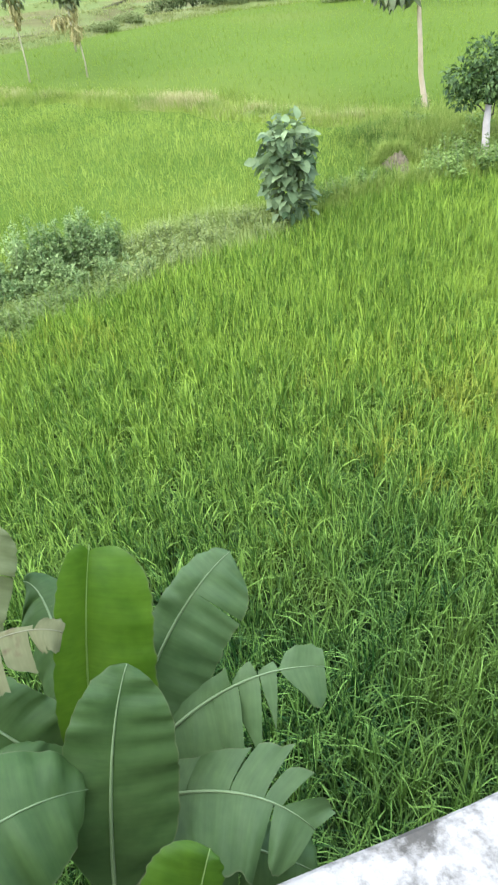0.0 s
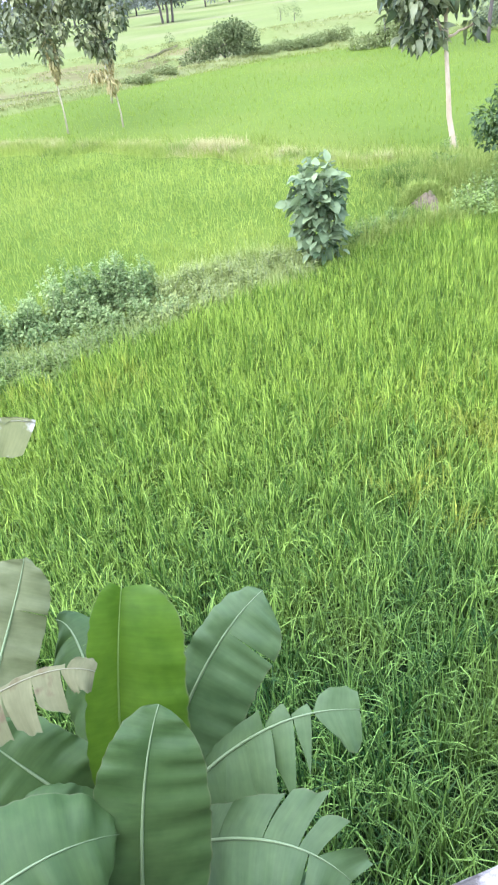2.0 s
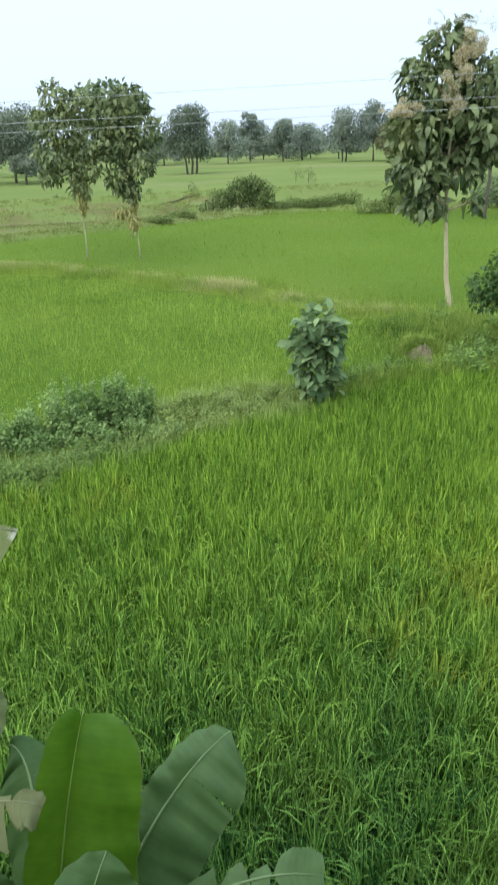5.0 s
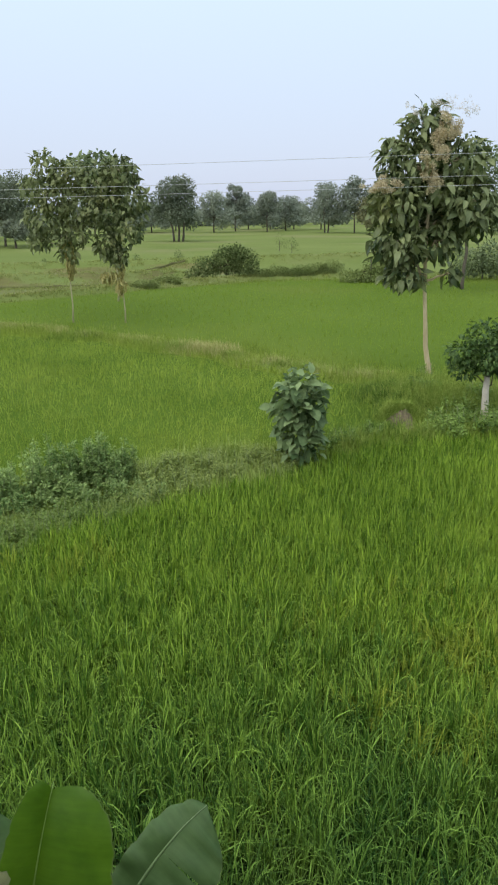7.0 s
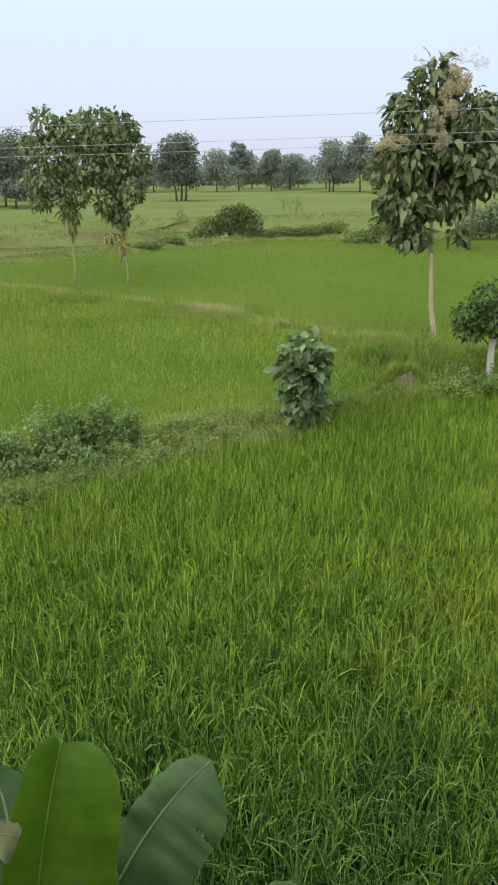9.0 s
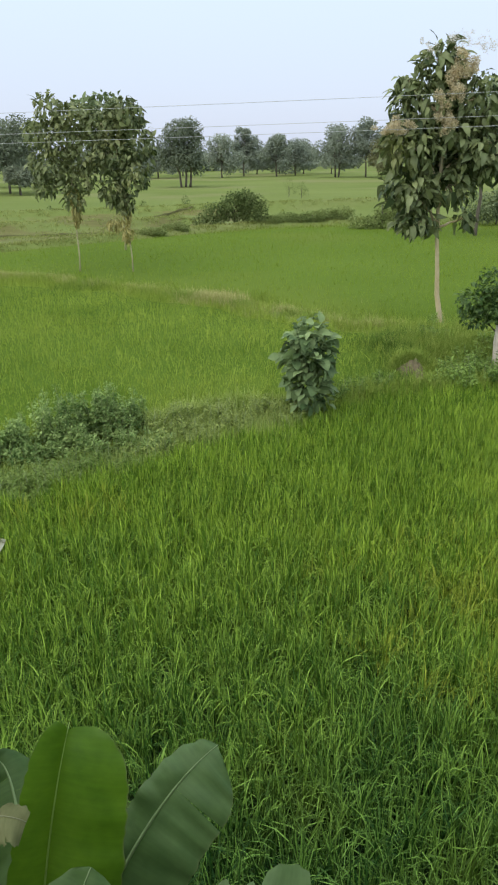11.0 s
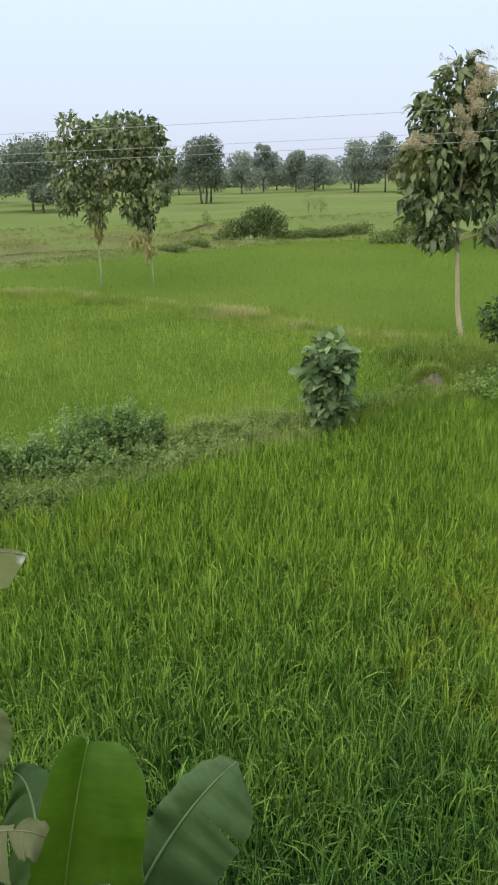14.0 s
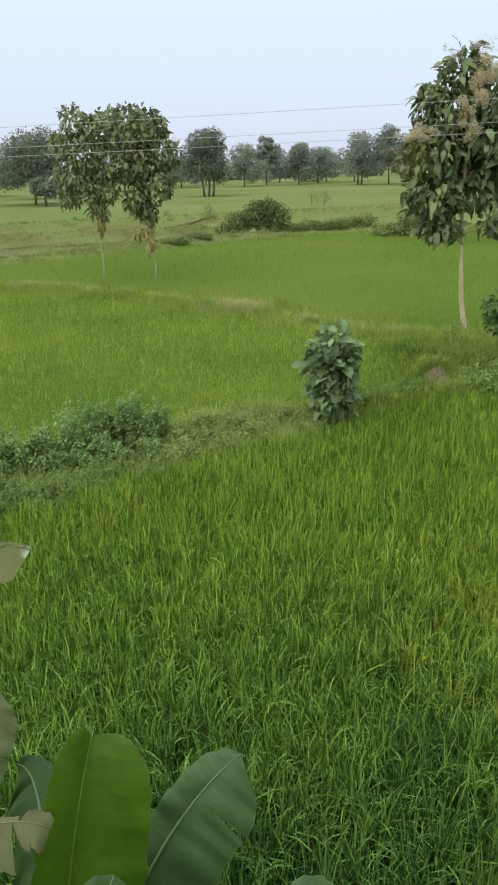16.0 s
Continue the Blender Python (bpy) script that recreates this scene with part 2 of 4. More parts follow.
def tube(bm, points, radii, sides=8):
    """A tapered round limb along points, with closed ends."""
    pts = [Vector(p) for p in points]
    rings = []
    for i, p in enumerate(pts):
        d = (pts[min(i + 1, len(pts) - 1)] - pts[max(i - 1, 0)]).normalized()
        u = d.orthogonal().normalized()
        if rings:
            u = (last - d * last.dot(d)).normalized()
        last, v = u, d.cross(u)
        rings.append([bm.verts.new(p + (u * math.cos(a) + v * math.sin(a)) * radii[i]) for a in (2 * math.pi * k / sides for k in range(sides))])
    for a, b in zip(rings, rings[1:]):
        for k in range(sides):
            bm.faces.new((a[k], a[(k + 1) % sides], b[(k + 1) % sides], b[k]))
    bm.faces.new(rings[0][::-1])
    bm.faces.new(rings[-1])


def wander(a, b, steps, amount, sag=0.0):
    """A bent line from a to b."""
    a, b = Vector(a), Vector(b)
    pts = []
    for i in range(steps + 1):
        s = i / steps
        off = Vector(rng.normal(0, 1, 3)) * amount * math.sin(math.pi * s)
        pts.append(a.lerp(b, s) + off - Vector((0, 0, sag * math.sin(math.pi * s))))
    return pts


def leaf_blade(length, width, fold, bend, wave, rows=6, peak=0.8):
    """Corners and faces of one broad leaf along +y from its stalk, folded along the midrib and bent down."""
    co, faces = [], []
    for i in range(rows + 1):
        s = i / rows
        w = width / 2 * (math.sin(math.pi * min(1, 0.06 + s * 0.94) ** peak)) ** 0.8 if i < rows else 0.002
        y, z = length * s, -bend * length * s * s
        ripple = wave * length * math.sin(s * 9)
        co += [(-w, y, z + fold * w + ripple), (-w * 0.5, y, z + fold * w * 0.6 + ripple * 0.4), (0, y, z), (w * 0.5, y, z + fold * w * 0.6 - ripple * 0.4), (w, y, z + fold * w - ripple)]
        if i:
            a, b = 5 * (i - 1), 5 * i
            faces += [(a + k, a + k + 1, b + k + 1, b + k) for k in range(4)]
    return np.array(co), np.array(faces)


def scatter(name, shape, mats):
    """One mesh of many copies of a leaf shape at the poses mats (n, 4, 4)."""
    co, faces = shape
    mats = np.asarray(mats)
    h = np.concatenate([co, np.ones((len(co), 1))], 1)
    allco = np.einsum("nij,kj->nki", mats, h)[..., :3].reshape(-1, 3)
    allf = (faces[None] + (np.arange(len(mats)) * len(co))[:, None, None]).reshape(-1, 4)
    return quads(name, allco, allf)


def leaf_pose(at, away, pitch, roll, size):
    """A leaf's pose: it points along the compass angle away, tilted by pitch (down: minus), all in degrees."""
    return Matrix.Translation(at) @ Euler((radians(pitch), radians(roll), radians(away)), "YXZ").to_matrix().to_4x4() @ Matrix.Diagonal((size, size, size, 1))


def in_lobes(lobes, n, shell=0.55):
    """Places in the outer part of some rounded lobes (x, y, z, rx, ry, rz), with the way out of them."""
    vol = np.array([(r[3] * r[4] * r[5]) ** 0.75 for r in lobes])
    pick = rng.choice(len(lobes), n, p=vol / vol.sum())
    d = rng.normal(0, 1, (n, 3))
    d /= np.linalg.norm(d, axis=1)[:, None]
    r = rng.uniform(shell ** 3, 1, n) ** (1 / 3) * rng.uniform(0.85, 1.1, n)
    L = np.array(lobes)[pick]
    return L[:, :3] + d * r[:, None] * L[:, 3:6], d


def line_distance(x, y, line):
    """Distance of places from a line of points on the ground."""
    best = np.full(np.shape(x), 1e9)
    for (ax, ay), (bx, by) in zip(line, line[1:]):
        ux, uy = bx - ax, by - ay
        s = np.clip(((x - ax) * ux + (y - ay) * uy) / (ux * ux + uy * uy), 0, 1)
        best = np.minimum(best, np.hypot(x - ax - s * ux, y - ay - s * uy))
    return best


def line_y(x, line):
    return np.interp(x, [p[0] for p in line], [p[1] for p in line])


# ---- the lie of the land: paddies between low earth banks ----
BUND_NEAR = [(-60, 2), (-9, 10.2), (-4.3, 11.9), (-2, 12.7), (-0.2, 14.0), (1.5, 14.0), (3.2, 15.0), (4.5, 15.3), (6.4, 15.5), (9, 15.5), (60, 14)]
BUND_MID = [(-70, 46), (-11, 33.4), (-6.9, 31.5), (-2.9, 28.3), (-0.7, 26.3), (1.25, 24.5), (3.4, 21.8), (5.5, 21.3), (7.0, 20.2), (12, 19.5), (60, 24)]
BUND_FAR = [(-90, 18), (-21, 38.0), (-13.5, 42.5), (-8.1, 47.5), (-2.8, 52.5), (3, 56.5), (11.5, 58), (22, 57), (90, 62)]
BANK_A = [(-90, 52), (-21.4, 66.6), (-12.3, 68.5), (0, 74), (14.8, 79.5), (60, 88)]
BANK_B = [(-90, 44), (-19, 56), (-11, 58.5), (-4, 60)]
MOUND = (6.2, 18.4)
HEAP = (4.30, 16.38)


def land(x, y):
    """Height of the ground."""
    z = 0.30 * np.exp(-(line_distance(x, y, BUND_NEAR) / 0.55) ** 2)
    z = np.maximum(z, 0.16 * np.exp(-(line_distance(x, y, BUND_MID) / 0.5) ** 2))
    z = np.maximum(z, 0.45 * np.exp(-(line_distance(x, y, BUND_FAR) / 1.2) ** 2))
    z = np.maximum(z, 0.8 * np.exp(-(line_distance(x, y, BANK_A) / 2.0) ** 2))
    z = np.maximum(z, 0.6 * np.exp(-(line_distance(x, y, BANK_B) / 1.6) ** 2))
    z = np.maximum(z, 0.45 * np.exp(-(((x - MOUND[0]) / 2.4) ** 2 + ((y - MOUND[1]) / 1.9) ** 2) ** 2))
    return z


def ground_sheet():
    xs = np.concatenate([-np.geomspace(3000, 15, 40), np.arange(-14.5, 14.6, 0.3), np.geomspace(15, 3000, 40)])
    ys = np.concatenate([-np.geomspace(3000, 3, 30), np.arange(-2.5, 36, 0.3), np.arange(36, 90, 0.7), np.geomspace(90, 3000, 45)])
    gx, gy = np.meshgrid(xs, ys)
    gz = land(gx, gy) + np.where(np.hypot(gx, gy) < 100, 0.02, 0.0) * np.sin(gx * 5.1 + np.sin(gy * 3.3)) * np.sin(gy * 4.3)
    co = np.stack([gx, gy, gz], 2).reshape(-1, 3)
    nx, ny = len(xs), len(ys)
    i = (np.arange(ny - 1)[:, None] * nx + np.arange(nx - 1)[None]).ravel()
    me = quads("ground", co, np.stack([i, i + 1, i + nx + 1, i + nx], 1))
    return tagged(link("ground", me, GROUND), "green and brown level farmland with low earth banks", "ground", kind="structure")


ground_sheet()


def hills(x0, x1, y0, y1, step, keep):
    """Planting places on a jittered grid, where keep(x, y) holds."""
    gx, gy = np.meshgrid(np.arange(x0, x1, step), np.arange(y0, y1, step))
    p = np.stack([gx.ravel(), gy.ravel()], 1) + rng.uniform(-0.45, 0.45, (gx.size, 2)) * step
    return p[keep(p[:, 0], p[:, 1])]


WALL_WAY = (0.97, 0.243)


def beyond_house(x, y, d):
    return -x * WALL_WAY[1] + y * WALL_WAY[0] > d


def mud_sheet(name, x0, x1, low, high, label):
    """Wet mud between the rice plants of one plot, coloured for the shaded gaps."""
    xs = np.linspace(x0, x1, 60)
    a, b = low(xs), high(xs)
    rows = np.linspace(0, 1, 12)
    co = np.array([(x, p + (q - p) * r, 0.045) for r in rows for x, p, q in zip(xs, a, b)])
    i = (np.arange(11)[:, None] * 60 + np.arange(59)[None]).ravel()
    return tagged(link(name, quads(name, co, np.stack([i, i + 1, i + 61, i + 60], 1)), GAP_SHADE_MUD), label, "mud", kind="structure")


def rice_edge(x):
    """Where the near crop stops short of its weedy bank."""
    return line_y(x, BUND_NEAR) - 0.35 - 1.35 * np.clip((2.4 - x) / 1.8, 0, 1) - 0.6 * np.clip((-1.0 - x) / 2.4, 0, 1) + 0.12 * np.sin(x * 2.3) + 0.08 * np.sin(x * 5.1)


mud_sheet("mud_near", -8.5, 10, lambda x: 0.35 + 0.25 * x, lambda x: rice_edge(x) - 0.2, "wet mud under the rice, coloured dark for the shaded gaps")
mud_sheet("mud_middle", -16, 5.2, lambda x: line_y(x, BUND_NEAR) + 0.9, lambda x: line_y(x, BUND_MID) - 1.6, "wet mud under the rice, coloured dark for the shaded gaps")

near = hills(-6.3, 7.2, -1.5, 16, 0.19, lambda x, y: (y < rice_edge(x)) & beyond_house(x, y, 0.95))
yellow = 0.75 * np.exp(-((near[:, 0] - 2.9) / 1.3) ** 2 - ((near[:, 1] - 7.0) / 1.2) ** 2) + 0.35 * np.exp(-((near[:, 0] + 2.6) / 0.9) ** 2 - ((near[:, 1] - 9.5) / 0.6) ** 2)
pale = rng.random(len(near)) < yellow
tagged(link("rice_ripening", blades("rice_ripening", near[pale], 0.03, 38, 0.48, 0.0105, 0.26, 0.9, 0.065, 4, 0.8, 1.6), RICE_PALE), "yellowish green rice plants in a ripening patch", "rice", kind="stuff")
near = near[~pale]
close = (near[:, 1] < 8.5) & (np.abs(near[:, 0]) < 4.2)
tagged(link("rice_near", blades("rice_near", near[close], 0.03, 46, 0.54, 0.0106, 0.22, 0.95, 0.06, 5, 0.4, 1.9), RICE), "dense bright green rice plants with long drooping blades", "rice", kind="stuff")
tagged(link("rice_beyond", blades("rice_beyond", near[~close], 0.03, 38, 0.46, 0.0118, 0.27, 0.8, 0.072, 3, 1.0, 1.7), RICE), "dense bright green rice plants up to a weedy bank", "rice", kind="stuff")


def rough_edge(x):
    """Uneven border of the crop along a bank."""
    return 0.35 * np.sin(x * 1.7) + 0.3 * np.sin(x * 0.63 + 1) + 0.15 * np.sin(x * 4.3)


mid = hills(-16, 6, 11, 34, 0.20, lambda x, y: (y > line_y(x, BUND_NEAR) + 0.35) & (y < line_y(x, BUND_MID) - 0.42 - rough_edge(x)) & (np.hypot((x - MOUND[0]) / 2.2, (y - MOUND[1]) / 1.8) > 0.9))
tagged(link("rice_middle", blades("rice_middle", mid, 0.0, 10, 0.50, 0.016, 0.4, 0.7, 0.08, 3), RICE_MID), "bright green rice plot between low weedy banks", "rice", kind="stuff")
far = hills(-20, 22, 19, 60, 0.275, lambda x, y: (y > line_y(x, BUND_MID) + 0.42 + rough_edge(x)) & (y < line_y(x, BUND_FAR) - 1.2))
tagged(link("rice_far", blades("rice_far", far, 0.0, 4, 0.42, 0.03, 0.5, 0.6, 0.12, 3), RICE_FAR), "smooth light green rice plot further off", "rice", kind="stuff")


def canopy(name, x0, x1, low, high, mat, label):
    """The closed mat of leaves under the blade tips of a plot, shade included in its colour, running out to the ground
    at its banks.
    """
    xs = np.linspace(x0, x1, 90)
    a, b = low(xs), high(xs)
    co = np.array([(x, p + (q - p) * r, 0.21 * min(1, 14 * r, 14 * (1 - r)) + 0.02 * math.sin(x * 3.1 + r * 70) * math.sin(r * 95)) for r in np.linspace(0, 1, 70) for x, p, q in zip(xs, a, b)])
    i = (np.arange(69)[:, None] * 90 + np.arange(89)[None]).ravel()
    tagged(link(name, quads(name, co, np.stack([i, i + 1, i + 91, i + 90], 1)), mat), label, "rice", kind="structure")


canopy("rice_mat_middle", -16, 4.0, lambda x: line_y(x, BUND_NEAR) + 0.7, lambda x: line_y(x, BUND_MID) - 0.9 - rough_edge(x), SHADED_MAT_MID, "closed green mat of rice leaves between two banks")
canopy("rice_mat_far", -22, 24, lambda x: line_y(x, BUND_MID) + 0.9 + rough_edge(x), lambda x: line_y(x, BUND_FAR) - 1.1, SHADED_PADDY_SHEET, "closed green mat of rice leaves on the further plot")


def fallow():
    xs = np.linspace(-75, 1.5, 60)
    a, b = line_y(xs, BUND_FAR) + 1.4, line_y(xs, BANK_A) - 1.8
    co = np.array([(x, p + (q - p) * r, 0.03 + max(0.0, float(land(np.array(x), np.array(p + (q - p) * r))))) for r in np.linspace(0, 1, 40) for x, p, q in zip(xs, a, b)])
    i = (np.arange(39)[:, None] * 60 + np.arange(59)[None]).ravel()
    tagged(link("fallow_strip", quads("fallow_strip", co, np.stack([i, i + 1, i + 61, i + 60], 1)), FALLOW), "olive-brown fallow strip beyond the rice", "field", kind="structure")


fallow()


def strip(line, width, n, seed_x):
    """Places scattered along a line on the ground."""
    x = rng.uniform(seed_x[0], seed_x[1], n)
    y = line_y(x, line) + rng.normal(0, width, n)
    return np.stack([x, y], 1)


def patchy(xy, scale, cut):
    """Keeps the places inside uneven patches."""
    return xy[[noise.noise(Vector((p[0] * scale, p[1] * scale, 4.0))) > cut for p in xy]]


def tufts(name, xy, count, length, width, mat, label, spread=0.06, lean=0.6):
    xy = xy[np.hypot((xy[:, 0] - HEAP[0]) / 0.34, (xy[:, 1] - HEAP[1] + 0.4) / 0.6) > 1]
    xy = xy[(np.abs(xy[:, 0] - 6.36) > 0.35) | (np.abs(xy[:, 1] - 21.0) > 0.7)]
    me = blades(name, xy, land(xy[:, 0], xy[:, 1]) - 0.02, count, length, width, lean, 0.8, spread, 3)
    return tagged(link(name, me, mat), label, "grass", kind="stuff")


tufts("bank_grass_near", np.concatenate([strip(BUND_NEAR, 0.4, 1000, (-8, 10)), strip([(p, q - 0.85) for p, q in BUND_NEAR], 0.22, 420, (-6, -1.6)), strip([(p, q - 1.05) for p, q in BUND_NEAR], 0.4, 800, (-6, 1.7)), strip([(p, q - 0.4) for p, q in BUND_NEAR], 0.16, 700, (-2.2, 9)), np.stack([rng.normal(6.2, 1.2, 700), rng.normal(18.2, 1.1, 700)], 1)]), 11, 0.34, 0.0145, BANK_GRASS, "mixed green grass on a low earth bank")
tufts("dry_grass_middle", np.concatenate([patchy(strip(BUND_MID, 0.45, 1900, (-16, 9)), 0.55, 0.06), patchy(strip(BUND_MID, 1.3, 2400, (-16, 9)), 0.45, 0.08), np.stack([rng.normal(-1.05, 0.85, 560), rng.normal(26.6, 0.75, 560)], 1), np.stack([rng.normal(-9.2, 1.0, 240), rng.normal(32.9, 0.3, 240)], 1)]), 9, 0.38, 0.014, STRAW, "straw-coloured dry grass along a paddy bank")
tufts("straw_patch", np.stack([rng.normal(-0.6, 0.6, 300), rng.normal(26.3, 0.6, 300)], 1), 12, 0.46, 0.014, STRAW_DRY, "tan dry grass patch on a paddy bank", 0.1, 0.5)
tufts("dark_tuft", np.stack([rng.normal(-6.2, 0.6, 130), rng.normal(29.3, 0.3, 130)], 1), 12, 0.42, 0.015, DARK_SHADE_GRASS, "dark green grass on a paddy bank", 0.1, 0.5)
tufts("verge_grass", patchy(strip(BUND_MID, 1.2, 6500, (-18, 9)), 0.4, -0.06), 5, 0.30, 0.020, VERGE, "pale green grass verge between two rice plots", 0.12)
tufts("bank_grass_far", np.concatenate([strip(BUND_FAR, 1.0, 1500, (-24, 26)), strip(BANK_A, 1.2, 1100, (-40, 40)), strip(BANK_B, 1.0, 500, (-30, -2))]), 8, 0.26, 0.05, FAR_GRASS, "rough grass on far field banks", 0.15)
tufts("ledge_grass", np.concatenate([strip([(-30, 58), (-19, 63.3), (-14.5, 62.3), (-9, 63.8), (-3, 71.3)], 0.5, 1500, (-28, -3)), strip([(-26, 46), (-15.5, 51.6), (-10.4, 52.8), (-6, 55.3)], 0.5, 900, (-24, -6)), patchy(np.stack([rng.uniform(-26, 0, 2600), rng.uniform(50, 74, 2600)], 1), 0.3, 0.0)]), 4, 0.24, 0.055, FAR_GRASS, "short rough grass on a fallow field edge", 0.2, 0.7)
tall = np.concatenate([strip([(p, q - 0.75) for p, q in BUND_NEAR], 0.32, 620, (-1.9, 1.3)), strip([(p, q - 1.35) for p, q in BUND_NEAR], 0.22, 380, (-4.6, 1.2))])
tufts("tall_bank_grass", tall, 14, 0.46, 0.011, TALL_GRASS, "tall pale green grass along a weedy paddy bank", 0.08, 0.5)
mound = np.concatenate([np.stack([rng.normal(5.6, 0.8, 300), rng.normal(17.9, 0.9, 300)], 1), np.stack([rng.normal(5.5, 0.9, 180), rng.normal(20.2, 0.7, 180)], 1)])
tufts("mound_grass", mound, 12, 0.52, 0.012, BANK_GRASS, "long olive green grass on a low mound", 0.10, 0.55)
# ditch: no dip in the ground, only grass in the shade-darkened green
ditch = np.stack([rng.normal(0, 0.55, 420), rng.uniform(15.2, 20.2, 420)], 1)
ditch[:, 0] += 3.15 + (ditch[:, 1] - 15.6) * 0.30 + 0.15 * np.sin(ditch[:, 1] * 2.2)
tufts("ditch_grass", ditch, 15, 0.42, 0.013, DARK_SHADE_GRASS, "tall dark green grass, ditch shade in its colour, beside an earth heap", lean=0.45)


# ---- trees ----
TEAK_SHAPES = [leaf_blade(0.46, 0.27, 0.35, 0.5, 0.05, 4, 0.86), leaf_blade(0.48, 0.27, 0.2, 0.8, 0.06, 4, 0.82), leaf_blade(0.40, 0.23, 0.6, 0.2, 0.05, 4, 0.9)]


def single_leaves(mat):
    meshes = [quads("leaf", *shape) for shape in TEAK_SHAPES]
    for me in meshes:
        me.materials.append(mat)
    return meshes


TEAK_MESHES = {TEAK_LEAF.name: single_leaves(TEAK_LEAF), TEAK_OLIVE.name: single_leaves(TEAK_OLIVE)}
CLUMP_LEAF = (np.array([(-0.32, 0.45, 0.06), (0, 0, 0), (0.34, 0.5, 0.05), (0, 1, -0.12)]), np.array([(0, 1, 2, 3)]))
FOLD_LEAF = (np.array([(0, 0, 0), (-0.29, 0.45, 0.09), (0, 0.5, -0.02), (0.29, 0.45, 0.09), (0, 1, -0.25)]), np.array([(0, 2, 4, 1), (0, 3, 4, 2)]))


def leaf_poses(places, outs, size, droop, spread=25):
    mats = []
    for p, d in zip(places, outs):
        away = math.degrees(math.atan2(d[1], d[0])) - 90 + rng.normal(0, 35)
        pitch = -droop + 45 * d[2] * 0.6 + rng.normal(0, spread)
        mats.append(leaf_pose(p, away, pitch, rng.normal(0, 32), size * rng.uniform(0.45, 1.25)))
    return mats


def teak(name, base, trunk, lobes, leaves, singles, label, flowers=(), limb=0.05, size=0.84, droop=20, spread=36, bark=BARK, base_radius=0.095, dry=(), loose=0.9, foliage=None, hollow=None):
    """A teak tree: a pale bent trunk, limbs to each leafy lobe, big drooping leaves, here and there a flower head."""
    tree = tagged(new(name), label, "tree")
    tree.location = base
    bm = bmesh.new()
    pts = [Vector(p) for p in trunk]
    tube(bm, pts, [base_radius * (1.35 if i == 0 else 1 - 0.75 * i / (len(pts) - 1)) for i in range(len(pts))], 10)
    part("trunk", bm, bark, tree)
    for lobe in lobes:
        c = Vector(lobe[:3])
        start = min(pts[1:], key=lambda p: (p - c).length + max(0, p.z - c.z + 0.4) * 2)
        bm = bmesh.new()
        tube(bm, wander(start, c, 5, 0.08), [limb * (1 - 0.13 * k) for k in range(6)], 6)
        for _ in range(3):
            d = Vector(rng.normal(0, 1, 3)).normalized()
            tube(bm, wander(c, c + Vector((d.x * lobe[3], d.y * lobe[4], d.z * lobe[5])) * 0.6, 3, 0.05), [limb * 0.3, limb * 0.25, limb * 0.2, limb * 0.1], 5)
        part("branch", bm, bark, tree)
    lobes = [(*l[:3], l[3] * loose, l[4] * loose, l[5] * loose) for l in lobes]
    places, outs = in_lobes(lobes, leaves)
    if hollow:
        keep = (np.hypot((places[:, 0] - hollow[0]) / hollow[2], (places[:, 2] - hollow[1]) / hollow[3]) > rng.uniform(0.75, 1.15, len(places))) | (places[:, 1] > 0.15)
        places, outs = places[keep], outs[keep]
    mats = leaf_poses(places, outs, size, droop, spread)
    order = np.argsort([p[1] for p in places])
    for k in order[:singles]:
        ob = new("leaf", TEAK_MESHES[(foliage or TEAK_LEAF).name][k % 3])
        ob.parent, ob.matrix_local = tree, mats[k]
    rest = order[singles:]
    for j in range(3):
        chosen = [mats[k] for k in rest if k % 3 == j]
        if chosen:
            link("crown", scatter("crown", TEAK_SHAPES[j], chosen), foliage or TEAK_LEAF, tree, "mass of big drooping green leaves")["kind"] = "stuff"
    for f in flowers:
        pale = f[2] > 7.3
        tufted = [(*(np.array(f[:3]) + rng.normal(0, 0.6, 3) * f[3:6]), *(np.array(f[3:6]) * rng.uniform(0.2, 0.45))) for _ in range(16)]
        p, d = in_lobes(tufted, 420 if pale else 2600, 0.05)
        link("flower_head", scatter("flower_head", CLUMP_LEAF, leaf_poses(p, d, 0.04 if pale else 0.05, 10, 50)), TEAK_WISP if pale else TEAK_FLOWER, tree, "pale flower head" if pale else "straw-coloured flower and seed head")["kind"] = "stuff"
    if dry:
        p, d = in_lobes(dry, 70 * len(dry), 0.1)
        link("dry_leaves", scatter("dry_leaves", DRY_SHAPE, leaf_poses(p, d, 0.72, 68, 16)), DRY_LEAF, tree, "hanging dry leaves")["kind"] = "stuff"
    return tree


DRY = [(-0.05, -0.1, 2.5, 0.13, 0.13, 0.5), (-0.12, -0.1, 1.7, 0.26, 0.2, 0.32), (-0.6, 0, 2.15, 0.4, 0.2, 0.2)]
DRY_TOP = [(0.08, -0.15, 3.35, 0.2, 0.16, 0.4), (0.12, -0.1, 2.85, 0.16, 0.16, 0.5), (0.12, -0.1, 2.35, 0.14, 0.14, 0.35)]
DRY_SHAPE = leaf_blade(0.42, 0.12, 0.5, 0.35, 0.06, 4, 0.8)
